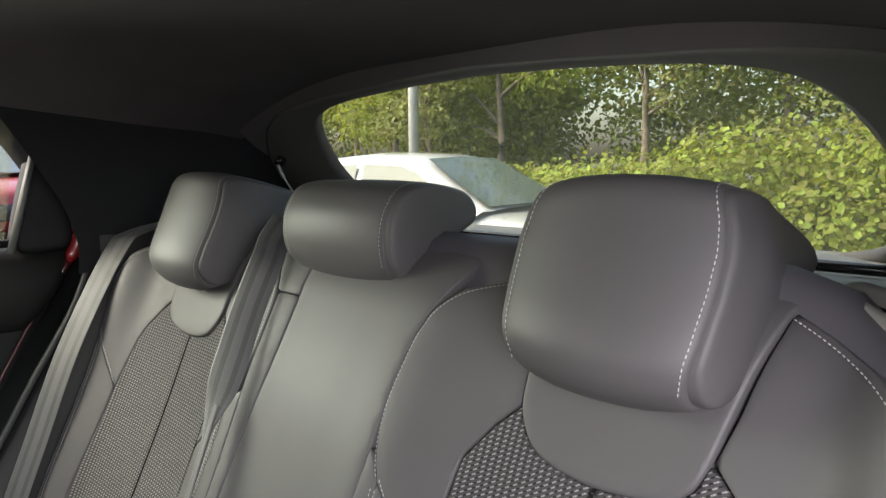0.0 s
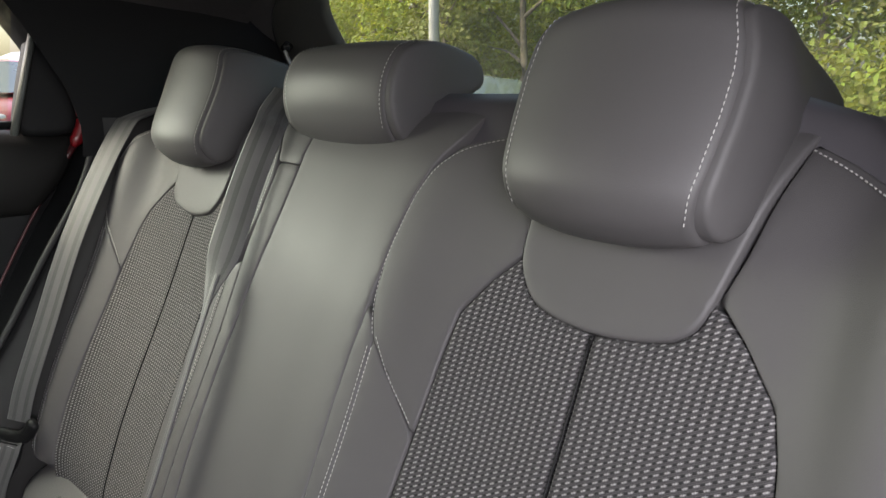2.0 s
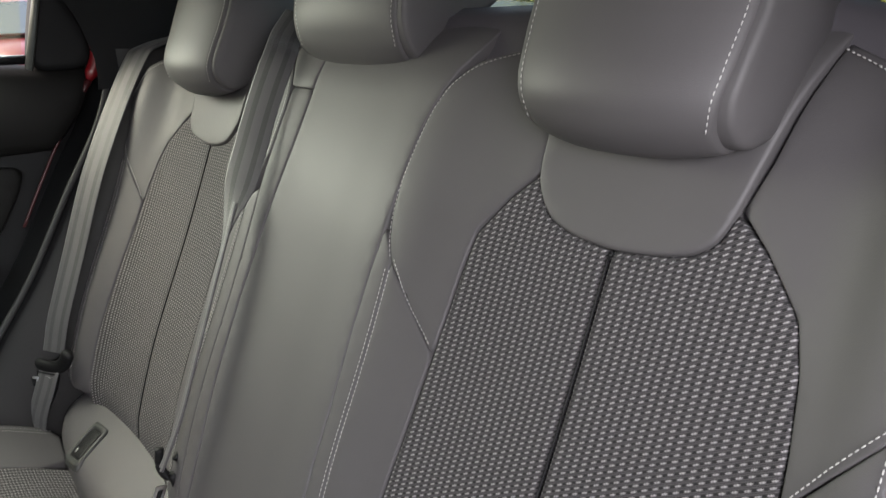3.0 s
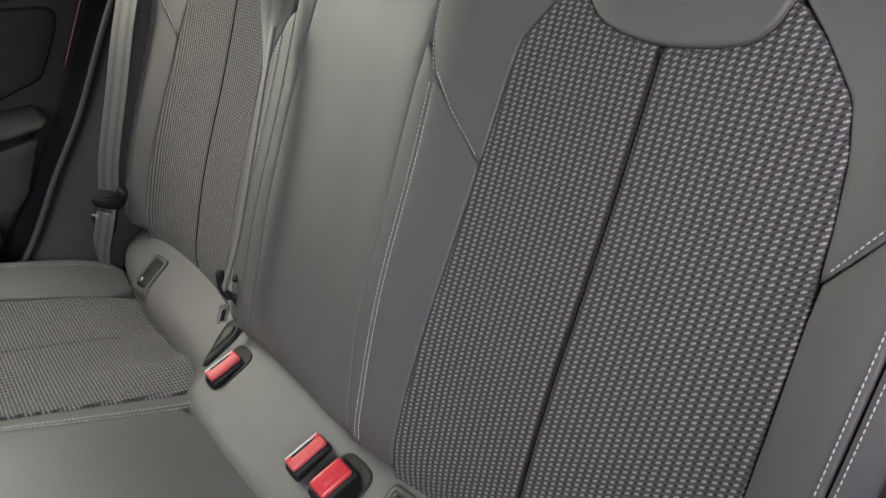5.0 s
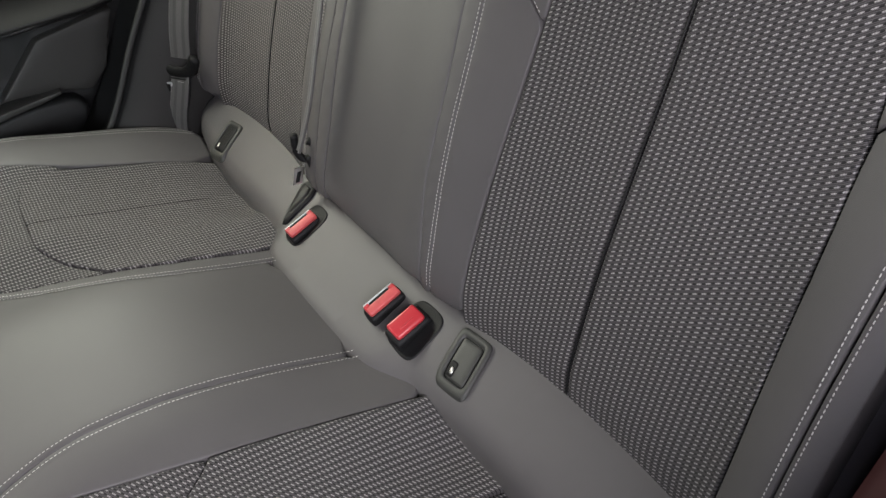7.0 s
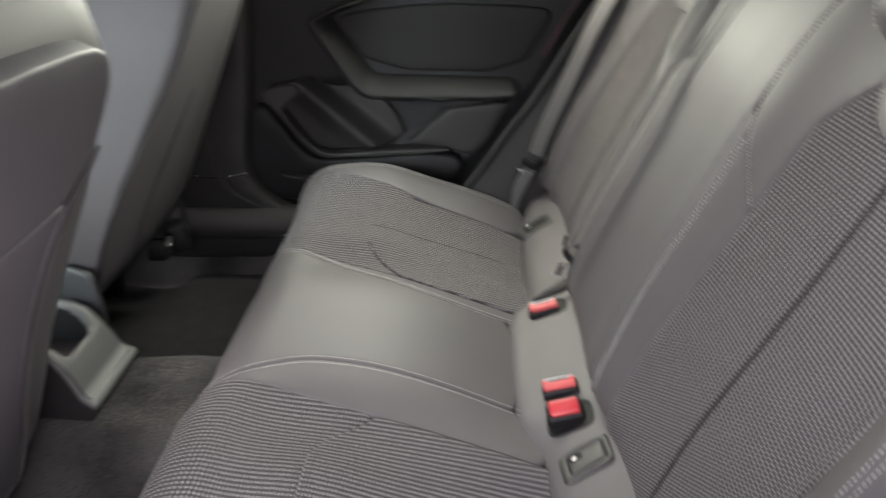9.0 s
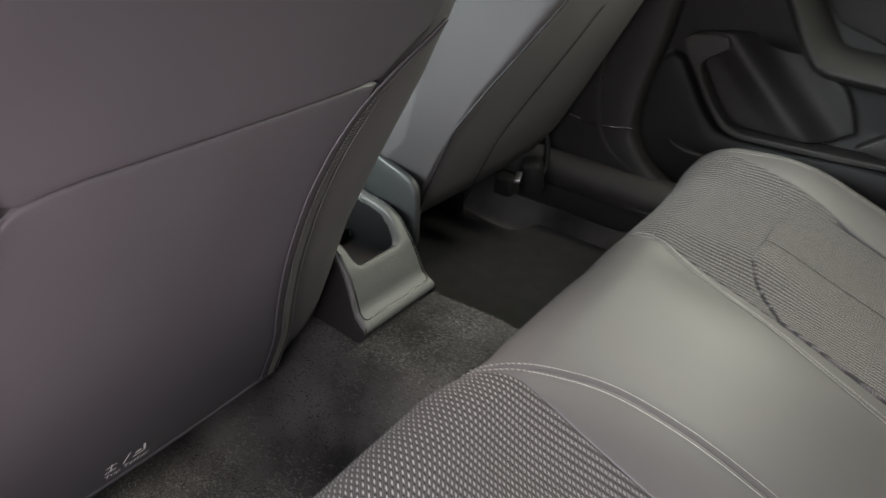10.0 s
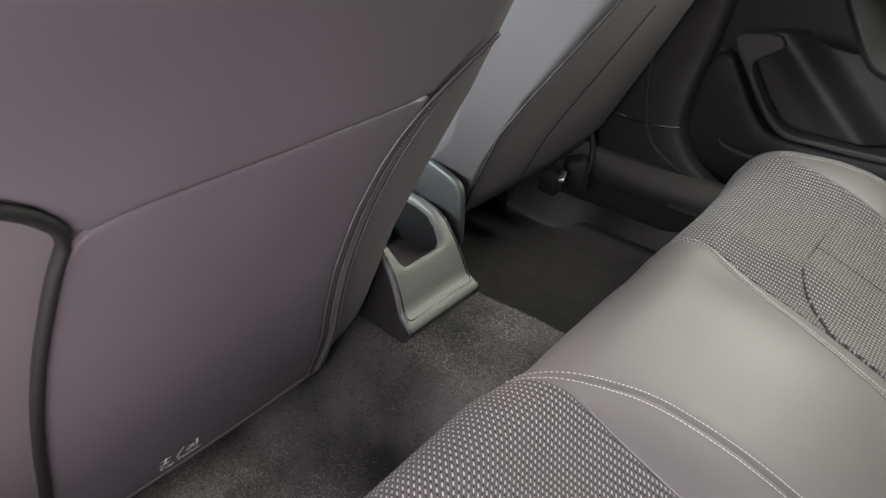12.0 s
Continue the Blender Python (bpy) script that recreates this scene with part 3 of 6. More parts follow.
# ---- head restraints ----
def head_restraint(cx, half, profile, front, label, taper, posts=0.05):
    """A padded block: one cover runs over front, top and rear; side panels are sewn in with pale thread.
    profile: (up the back, out from the back) points; the first `front` of them carry the stitching."""
    lo, hi = min(v for v, h in profile), max(v for v, h in profile)
    base = on_back(cx, lo, 0.0)
    ob = thing("head_restraint", base, label, "head restraint", "rear head restraints")
    prof = np.array(resample(chaikin(profile, 3), 0.004, closed=True))
    mid = np.array([(lo + hi) / 2 + 0.02, 0.0])

    def ring(x, scale, puff):
        out = []
        for v, h in prof:
            vn = (2 * v - lo - hi) / (hi - lo)
            f = 1.0 + puff * (0.26 * smoothstep(0.0, 0.07, h) * (1 - 0.5 * abs(vn) ** 4) + 0.03)
            p = mid + (np.array([v, h]) - mid) * scale * np.array([1.0 + 0.09 * puff, f])
            out.append(on_back(cx + x * taper(vn), p[0], p[1]))
        return out

    pad = [ring(x * half, k, 1 - abs(x) ** 2.4) for x, k in ((-1.0, 0.965), (-0.992, 0.985), (-0.97, 0.998), (-0.9, 1), (-0.75, 1), (-0.5, 1), (-0.25, 1), (0, 1), (0.25, 1), (0.5, 1), (0.75, 1), (0.9, 1), (0.97, 0.998), (0.992, 0.985), (1.0, 0.965))]
    loft("front_pad", pad, LEATHER, ob, cap=(False, False))
    for s in (-1, 1):
        def side_lay(v, h, z, s=s):
            vn = (2 * v - lo - hi) / (hi - lo)
            return on_back(cx + s * (half * taper(vn) + z), v, h)
        outline = [tuple(mid + (np.array(q) - mid) * 0.965) for q in chaikin(profile, 2)]
        pad_side = panel("side_pad", outline, side_lay, lambda v, h: 0.0030 + 0.009 * math.exp(-((h - 0.015) / 0.045) ** 2), LEATHER, ob, roll=0.010, depth=0.010, step=0.012, rounds=0, back=0.01)
        # stitches a finger's breadth from the side seam
        line = np.array(resample(chaikin(profile[1:front], 2, closed=False), 0.0044))
        verts, faces = [], []
        for a2, b2 in zip(line[:-1], line[1:]):
            pts = []
            for v, h in (a2, b2):
                vn = (2 * v - lo - hi) / (hi - lo)
                f = 1 + (1 - 0.955 ** 2.4) * (0.26 * smoothstep(0.0, 0.07, h) * (1 - 0.5 * abs(vn) ** 4) + 0.03)
                p2 = mid + (np.array([v, h]) - mid) * np.array([1.0 + 0.09 * (1 - 0.955 ** 2.4), f])
                pts.append(on_back(cx + s * half * 0.955 * taper(vn), p2[0], p2[1]))
            a, b_ = pts
            t = (b_ - a).normalized()
            m_ = (a + b_) / 2
            c3 = on_back(cx + s * half * 0.955, mid[0], mid[1])
            out = m_ - c3
            out = (out - t * out.dot(t)).normalized()
            q = t.cross(out)
            k = len(verts)
            for along, across, up in ((-1, 0, -0.3), (-0.6, -1, 0), (-0.6, 1, 0), (-0.45, 0, 0.9), (0.45, 0, 0.9), (0.6, -1, 0), (0.6, 1, 0), (1, 0, -0.3)):
                verts.append(m_ + t * 0.0016 * along + q * 0.00048 * across + out * (0.0005 + up * 0.0006))
            faces += [tuple(k + j for j in f) for f in ((0, 1, 3), (0, 3, 2), (1, 5, 4, 3), (3, 4, 6, 2), (5, 7, 4), (4, 7, 6))]
        mesh_part("stitching", verts, faces, THREAD, pad_side, "pale contrast stitching")
    for sx in (-1, 1):
        tube("post", [on_back(cx + sx * posts, lo - 0.01, -0.025), on_back(cx + sx * posts, (lo + hi) / 2, -0.025)], 0.006, STEEL, ob, "steel post")
    return ob


TALL = [(0.527, 0.026), (0.535, 0.050), (0.551, 0.061), (0.572, 0.062), (0.606, 0.060), (0.643, 0.060), (0.665, 0.062), (0.676, 0.057), (0.685, 0.038), (0.692, -0.009), (0.697, -0.07), (0.696, -0.12),
        (0.689, -0.136), (0.678, -0.134), (0.654, -0.098), (0.629, -0.063), (0.583, -0.018), (0.541, 0.006)]
LOW = [(0.580, 0.004), (0.592, 0.027), (0.613, 0.041), (0.640, 0.048), (0.668, 0.043), (0.683, 0.028), (0.696, -0.001), (0.707, -0.055), (0.701, -0.074), (0.680, -0.083), (0.644, -0.045), (0.600, -0.014)]
# narrower towards the foot and, more, over the top
TALL_WIDTH = table([-1.0, -0.93, -0.79, -0.55, -0.14, 0.21, 0.45, 0.60, 0.72, 0.92, 1.0], [0.84, 0.86, 0.90, 0.95, 0.99, 1.0, 0.965, 0.915, 0.865, 0.79, 0.77])
LOW_WIDTH = table([-1.0, -0.8, 0.0, 0.5, 0.8, 1.0], [0.93, 0.97, 1.0, 1.0, 0.97, 0.92])
head_restraint(0.3455, 0.084, TALL, 11, "large padded black leather head restraint with pale stitching", TALL_WIDTH)
head_restraint(-0.352, 0.084, TALL, 11, "large padded black leather head restraint on the far seat", TALL_WIDTH)
head_restraint(-0.027, 0.095, LOW, 8, "low middle black leather head restraint with pale stitching", LOW_WIDTH)


# ---- rear cushion ----
FRONT_Y, FRONT_R = -0.407, 0.055


def cushion_z(y):
    return 0.33 + (-0.06 - y) * 0.1425


def on_cushion(x, y, h):
    """y runs to the rear; past the front edge it goes on round the roll and down."""
    if y >= FRONT_Y:
        return Vector((x, y, cushion_z(y) + h))
    s = FRONT_Y - y
    a = min(s / FRONT_R, radians(95))
    r = FRONT_R + h
    rest = max(0.0, s - FRONT_R * radians(95))
    return Vector((x, FRONT_Y - r * math.sin(a) + rest * 0.09, cushion_z(FRONT_Y) - FRONT_R + r * math.cos(a) - rest))


SAG = table([0, 0.06, 0.10, 0.14, 0.18, 0.23, 0.28, 0.34, 0.40, 0.46, 0.50, 0.54, 0.58, 0.62], [0.036, 0.036, 0.034, 0.027, 0.014, 0.006, 0.002, 0.0, 0.002, 0.008, 0.018, 0.032, 0.036, 0.02])


CREST = table([-0.64, -0.47, -0.43, -0.36, -0.25, -0.15, -0.06, 0.0], [0.008, 0.018, 0.023, 0.030, 0.036, 0.019, -0.004, -0.014])


# the thigh support rises towards the front of the outer places and dips at their rear
RISE = table([-0.6, -0.46, -0.36, -0.295, -0.20, -0.15, -0.09, -0.03, 0.02], [0.0, 0.002, 0.016, 0.024, 0.004, -0.004, -0.015, -0.029, -0.034])


def crest(y):
    return sum(k * CREST(y + d) for d, k in ((-0.06, 0.12), (-0.03, 0.22), (0.0, 0.32), (0.03, 0.22), (0.06, 0.12)))


def cushion_height(x, y):
    ax = abs(x)
    h = 0.4 * SAG(ax) + 0.3 * SAG(ax - 0.015) + 0.3 * SAG(ax + 0.015)
    if ax < 0.34:
        h *= crest(y) / 0.034
    else:
        h *= 0.4 + 0.6 * smoothstep(-0.46, -0.34, y)
        h -= 0.012 * max(0, (y + 0.08) / 0.08) ** 2 if y > -0.08 else 0
    h += smoothstep(0.20, 0.30, ax) * (0.25 * RISE(y - 0.03) + 0.5 * RISE(y) + 0.25 * RISE(y + 0.03))
    return h + (0.029 if x > 0 else 0.016) * math.exp(-((y + 0.47) / 0.07) ** 2) * smoothstep(0.10, 0.22, ax)


DOWN = -0.64
STITCH_X = [(0.1545, -0.452), (0.144, -0.430), (0.121, -0.396), (0.1015, -0.340), (0.101, -0.27), (0.104, -0.19), (0.108, -0.12), (0.117, -0.045)]
CLOTH_NEAR = [(0.166, DOWN), (0.164, -0.47), (0.154, -0.441), (0.1490, -0.418), (0.1508, -0.390), (0.1665, -0.313), (0.1795, -0.235), (0.186, -0.179), (0.199, -0.10), (0.216, -0.01)]
CLOTH_FAR = [(0.236, DOWN), (0.235, -0.47), (0.2335, -0.425), (0.2235, -0.378), (0.2095, -0.338), (0.198, -0.298), (0.1755, -0.238), (0.153, -0.18), (0.1425, -0.115), (0.130, -0.01)]
STITCH_FAR = [(0.2325, -0.440), (0.2255, -0.426), (0.219, -0.400), (0.2065, -0.370), (0.190, -0.335), (0.163, -0.287), (0.140, -0.241), (0.1208, -0.186), (0.1115, -0.124), (0.107, -0.045)]
BOL_X = [(0.560, DOWN), (0.558, -0.48), (0.552, -0.43), (0.525, -0.36), (0.505, -0.29), (0.485, -0.18), (0.468, -0.01)]
flip2 = lambda pts, s: [(s * (x + (0.088 * smoothstep(-0.10, -0.36, y) * smoothstep(0.42, 0.12, x) if s < 0 else 0.0)), y) for x, y in pts]
for s in (1, -1):
    sided = lambda pts: [(s * x, y) for x, y in pts]
    edge = CLOTH_NEAR if s > 0 else CLOTH_FAR
    corner = [(0.190, -0.2455), (0.226, -0.289), (0.262, -0.3045)] if s > 0 else [(0.195, -0.2505), (0.238, -0.286), (0.275, -0.3045)]
    nudge = lambda pts, d: [(x + d, y + d) for x, y in pts]
    panel("thigh_cloth", sided(edge[:7] + corner + [(0.40, -0.305), (0.443, -0.293), (0.480, -0.240), (0.492, -0.23)] + BOL_X[:5][::-1]),
          on_cushion, cushion_height, CLOTH, cushion, "dark grey cloth with pale woven dashes", roll=0.0045, depth=0.0035, step=0.012, rounds=1)
    inner_edge = [(x + 0.002, y) for x, y in edge[6:]][::-1]
    panel("seat_inset", sided(inner_edge + nudge(corner, 0.0012) + [(0.3398, -0.3035), (0.3398, -0.01)]),
          on_cushion, lambda x, y: cushion_height(x, y) + 0.003, CLOTH, cushion, "dark grey cloth with pale woven dashes", roll=0.006, depth=0.0055, step=0.010, rounds=0)
    panel("seat_inset", sided([(0.3404, -0.01), (0.3404, -0.3035), (0.40, -0.3035), (0.4428, -0.2915), (0.4795, -0.2385), (0.472, -0.12), (0.464, -0.01)]),
          on_cushion, lambda x, y: cushion_height(x, y) + 0.003, CLOTH, cushion, "dark grey cloth with pale woven dashes", roll=0.006, depth=0.0055, step=0.010, rounds=0)
    seam = STITCH_X if s > 0 else STITCH_FAR
    apart = 0.006 if s > 0 else 0.0042
    panel("cushion_bolster", sided(seam) + sided([(x - 0.001, y) for x, y in edge[2:][::-1]]), on_cushion, cushion_height, LEATHER, cushion, roll=0.0045, depth=0.0035, rounds=1)
    panel("cushion_side", flip2(BOL_X + [(0.575, 0.0), (0.590, -0.10), (0.595, -0.25), (0.592, -0.36), (0.585, -0.45), (0.585, DOWN)], s), on_cushion, cushion_height, LEATHER, cushion, roll=0.008, depth=0.007, rounds=1)
    for dx in (apart, -apart):
        stitching("stitching", sided([(x + dx, y) for x, y in seam]), on_cushion, cushion_height, cushion)
    for dx in (0.0, 0.009):
        stitching("stitching", flip2([(0.556 + dx, -0.42), (0.563 + dx, -0.35), (0.566 + dx, -0.24), (0.560 + dx, -0.12), (0.552 + dx, -0.01)], s), on_cushion, cushion_height, cushion)
    panel("outer_skirt", flip2([(0.598, DOWN), (0.598, -0.45), (0.602, -0.30), (0.598, -0.05), (0.585, 0.01), (0.635, 0.01), (0.640, -0.30), (0.635, DOWN)], s), on_cushion,
          lambda x, y: cushion_height(0.6, y) - 1.6 * max(0, abs(x) - 0.595), LEATHER_SOFT, cushion, roll=0.007, depth=0.006, rounds=1)
left_mid = [(-x, y) for x, y in [(0.236, DOWN), (0.235, -0.475)] + STITCH_FAR]
panel("middle_cushion", [(x + 0.0006, y) for x, y in left_mid] + [(x - 0.0006, y) for x, y in ([(0.167, DOWN), (0.167, -0.475)] + STITCH_X)[::-1]], on_cushion, cushion_height, LEATHER, cushion, roll=0.008, depth=0.006, rounds=1)
sheet("cushion_core", np.linspace(-0.63, 0.63, 60), np.linspace(DOWN, 0.03, 50), lambda x, y: on_cushion(x, y, cushion_height(x, y) - 0.017 - 1.2 * max(0, abs(x) - 0.6)), LEATHER_SOFT, cushion, "black seat foam cover")

# ---- trim strip between cushion and backrest ----
bridge = thing("seat_bridge_trim", (0, 0.02, 0.30), "padded grey-black strip holding belt buckles between cushion and backrest", "seat trim")


def on_bridge(x, y, h):
    return Vector((x, y, h))


def bridge_height(x, y):
    z = 0.331 + 0.46 * (y + 0.02) + 0.006 * math.sin(max(0, min(1, (y + 0.03) / 0.11)) * math.pi)
    z += 0.012 * smoothstep(0.19, 0.13, abs(x)) * smoothstep(0.03, -0.06, y)
    return z


STRIP = [(-0.565, 0.005), (-0.45, -0.016), (-0.17, -0.020), (-0.150, -0.036), (-0.125, -0.060), (0.0, -0.064), (0.125, -0.060), (0.165, -0.046), (0.205, -0.020), (0.45, -0.016), (0.575, 0.0), (0.585, 0.092), (-0.575, 0.092)]
panel("bridge_pad", STRIP, on_bridge, bridge_height, LEATHER, bridge, roll=0.016, depth=0.016, step=0.011, rounds=2, back=0.06)


def anchor_cover(x, y, w, l, turn, flap, recess):
    """The framed flap over a child-seat anchor, turned a little in the strip."""
    ob = thing("child_seat_anchor_cover", (x, y, bridge_height(x, y)), "black plastic framed cover flap of a child-seat anchor", "anchor cover", "child-seat anchor covers")
    ct, st = math.cos(radians(turn)), math.sin(radians(turn))

    def at(px, py, dz):
        qx, qy = x + px * ct - py * st, y + px * st * 0.3 + py * ct
        return Vector((qx, qy, bridge_height(qx, qy) + dz))

    def rounded(hw, hl, dz, power=0.3, cx=0.0, cy=0.0, n=40):
        return [at(cx + math.copysign(abs(math.cos(a)) ** power, math.cos(a)) * hw, cy + math.copysign(abs(math.sin(a)) ** power, math.sin(a)) * hl, dz) for a in (2 * math.pi * k / n for k in range(n))]

    loft("frame", [rounded(w / 2 - d, l / 2 - d, dz) for d, dz in ((-0.0015, -0.004), (0.0, 0.0022), (0.0012, 0.0042), (0.006, 0.0042), (0.0074, 0.0030), (0.0080, 0.0006))], COVER, ob, "rounded plastic frame", cap=(False, False))
    loft("well", [rounded(w / 2 - 0.0078, l / 2 - 0.0078, 0.0008), rounded(w / 4, l / 4, 0.0008)], PLASTIC, ob, "dark recess", cap=(False, True))
    fw, fl = w / 2 - 0.0100, l / 2 - 0.0100
    loft("flap", [rounded(fw - d, fl - d, dz, 0.16) for d, dz in ((0.0, 0.0010), (0.0002, 0.0026), (0.0012, 0.0032), (fw * 0.5, 0.0032))], flap, ob, cap=(False, True))
    if recess:
        # no hole is cut: a raised dark patch paints in the open corner's shade
        loft("corner_dark_patch", [rounded(0.0055 - d, 0.0075 - d, dz, 0.4, -fw + 0.0065, -fl + 0.008, 24) for d, dz in ((0.0, 0.0034), (0.001, 0.0037), (0.003, 0.0037))], PLASTIC, ob, "dark patch imitating the shade of an open corner")
    loft("anchor_mark", [rounded(0.0026 - d, 0.0034 - d, dz, 0.7, -fw + 0.0075, -fl + 0.006, 16) for d, dz in ((0.0, 0.0036), (0.0005, 0.0046), (0.0016, 0.0048))], STEEL, ob, "bright anchor glint")
    return ob


anchor_cover(0.233, 0.021, 0.050, 0.060, 17, COVER, True)
anchor_cover(-0.421, 0.011, 0.050, 0.060, 20, PLASTIC, False)


def buckle(x, y, z, turn, label, notch=True):
    """A belt buckle: a black body with a red push button at its mouth."""
    ob = thing("belt_buckle", (x, y, z - 0.03), label, "belt buckle", "belt buckles")
    T = Matrix.Translation((x, y, z)) @ Euler([radians(a) for a in turn]).to_matrix().to_4x4()

    def rb(name, c, size, mat, bev, lab="", under=None):
        bm = bmesh.new()
        bmesh.ops.create_cube(bm, size=1)
        for v in bm.verts:
            v.co = Vector((v.co.x * size[0] + c[0], v.co.y * size[1] + c[1], v.co.z * size[2] + c[2]))
        bmesh.ops.bevel(bm, geom=list(bm.edges), offset=bev, segments=3, profile=0.5, affect="EDGES")
        bm.transform(T)
        return part(name, bm, mat, under or ob, lab)

    body = rb("body", (0.0005 if notch else 0.003, 0, -0.037), (0.0225 if notch else 0.027, 0.049, 0.070), PLASTIC, 0.005)
    if notch:
        rb("button", (0.0005, 0, 0.0), (0.012, 0.044, 0.008), WORN_RED, 0.0025, "worn red push button", body)
        rb("slot", (-0.0068, 0, -0.0012), (0.0040, 0.028, 0.007), PLASTIC, 0.0010, "dark slot", body)
        rb("slot_lip", (-0.0096, 0, -0.0004), (0.0022, 0.042, 0.006), GALV, 0.0008, "pale steel lip of the slot", body)
        for sy in (-1, 1):
            rb("cheek", (-0.0052, sy * 0.0182, 0.0), (0.0075, 0.0075, 0.0078), RED_BUTTON, 0.0018, "red button end", body)
    else:
        rb("button", (0.0005, 0, 0.0002), (0.023, 0.039, 0.008), RED_BUTTON, 0.0035, "red push button", body)
        rb("catch", (0.004, 0, 0.0040), (0.003, 0.020, 0.0015), RED_BUTTON, 0.0006, "moulded ridge on the button", body)
    return ob


buckle(0.104, 0.002, 0.365, (14, 14, 6), "black belt buckle with a worn red push button")
buckle(0.151, 0.003, 0.366, (14, 16, 6), "black belt buckle with a red push button", notch=False)
buckle(-0.106, -0.001, 0.358, (14, 14, 8), "single black belt buckle with red button beside far seat")


def pocket(x, y, w, l):
    """A dark raised plate round the buckles; its colour imitates a well's shade."""
    rings = []
    for f, dz in ((1.05, -0.003), (1.02, 0.0012), (0.97, 0.0018), (0.90, 0.0008), (0.5, 0.0006)):
        ring = []
        for j in range(32):
            a = 2 * math.pi * j / 32
            c, s = math.cos(a), math.sin(a)
            px, py = math.copysign(abs(c) ** 0.55, c) * w / 2 * f, math.copysign(abs(s) ** 0.55, s) * l / 2 * f
            ring.append(Vector((x + px, y + py, bridge_height(x + px, y + py) + dz)))
        rings.append(ring)
    loft("buckle_dark_plate", rings, PLASTIC, bridge, "dark plate imitating the shade of a buckle well", cap=(False, True))


pocket(0.154, 0.011, 0.054, 0.056)
pocket(-0.110, 0.006, 0.042, 0.058)
far_anchor = thing("child_seat_anchor_cover", (-0.160, 0.02, 0.35), "dark three-cornered anchor cover beside the far buckle", "anchor cover", "child-seat anchor covers")
panel("frame", [(-0.142, -0.028), (-0.146, 0.052), (-0.182, 0.048), (-0.178, 0.03)], on_bridge, lambda x, y: bridge_height(x, y) + 0.006, PLASTIC, far_anchor, roll=0.004, depth=0.004, step=0.008, rounds=1)
panel("flap", [(-0.149, -0.008), (-0.151, 0.042), (-0.172, 0.040), (-0.170, 0.028)], on_bridge, lambda x, y: bridge_height(x, y) + 0.009, TRIM, far_anchor, roll=0.004, depth=0.003, step=0.008, rounds=1)

# ---- seat belts ----
far_belt = thing("seat_belt", (-0.58, 0.0, 0.36), "grey-black seat belt hanging over the far backrest", "seat belt", "seat belts")
p = curve3([(-0.545, 0.330, 0.925), (-0.565, 0.240, 0.905), (-0.570, 0.205, 0.874), (-0.570, 0.127, 0.73), (-0.570, 0.070, 0.59), (-0.570, 0.034, 0.50), (-0.572, 0.018, 0.445)], 8)
ribbon("webbing", p, 0.046, 0.0022, (0.88, 0.46, 0.0), WEB, far_belt)
p = curve3([(-0.572, 0.008, 0.420), (-0.566, -0.004, 0.395), (-0.575, -0.022, 0.345), (-0.585, -0.03, 0.30)], 6)
ribbon("anchor_webbing", p, 0.042, 0.0022, (0.88, 0.46, 0.0), WEB, far_belt)
loop = curve3([(-0.606, -0.008, 0.457), (-0.609, -0.0095, 0.437), (-0.597, -0.003, 0.4235), (-0.568, 0.012, 0.4215), (-0.547, 0.023, 0.431), (-0.532, 0.031, 0.4535)], 6)
tube("tongue_cover", loop, [0.005] + [0.0072] * (len(loop) - 2) + [0.005], PLASTIC, far_belt, "black curved belt tongue", sides=12, flat=1.5)
mouth = (0.88, 0.46, 0.0)
plate = ribbon("tongue_plate", [(-0.5775, 0.004, 0.414), (-0.5785, 0.001, 0.398), (-0.5830, -0.003, 0.378), (-0.594, -0.010, 0.352)], [0.046, 0.045, 0.040, 0.030], 0.010, mouth, PLASTIC, far_belt, "black moulded foot of the tongue")
ribbon("steel_plate", [(-0.566, 0.0035, 0.409), (-0.572, -0.001, 0.389), (-0.582, -0.007, 0.366)], [0.016, 0.015, 0.011], 0.003, mouth, STEEL, plate, "bright steel tongue")
ribbon("tongue_slot", [(-0.588, -0.013, 0.407), (-0.592, -0.016, 0.389)], 0.017, 0.002, mouth, GALV, plate, "pale frame of the slot")
ribbon("slot_opening", [(-0.588, -0.0148, 0.4045), (-0.592, -0.0178, 0.3915)], 0.012, 0.002, mouth, GLOSS, plate, "dark slot in the tongue")

mid_belt = thing("seat_belt", (-0.14, 0.0, 0.40), "grey-black middle seat belt folded edge-on with a loose tongue", "seat belt", "seat belts")
pts = [on_back(*q) for q in ((-0.190, 0.640, 0.000), (-0.182, 0.608, 0.015), (-0.153, 0.581, 0.032), (-0.145, 0.544, 0.040), (-0.140, 0.505, 0.045), (-0.130, 0.464, 0.051), (-0.125, 0.421, 0.055),
                                (-0.122, 0.384, 0.058), (-0.116, 0.346, 0.061), (-0.108, 0.282, 0.065), (-0.102, 0.223, 0.068), (-0.100, 0.163, 0.069), (-0.108, 0.115, 0.069), (-0.114, 0.092, 0.069))]
SWING = table([0, 6, 7, 8, 13], [0.0, 0.05, 0.45, 1.0, 1.0])
p = curve3(pts, 6)
acr = []
for i in range(len(p)):
    f = SWING(i / 6)
    acr.append(tuple(Vector((0.87, 0.39, -0.27)) * (1 - f) + Vector((0.975, -0.01, 0.22)) * f))
half = len(p) // 2
ribbon("webbing", p, [0.046 - 0.036 * smoothstep(5.5, 8.0, k / 6) for k in range(len(p))], 0.0022, acr, WEB, mid_belt)
ribbon("webbing", [q + BX * 0.009 + BN * 0.003 for q in p[half:]], 0.007, 0.0022, acr[half:], WEB, mid_belt)
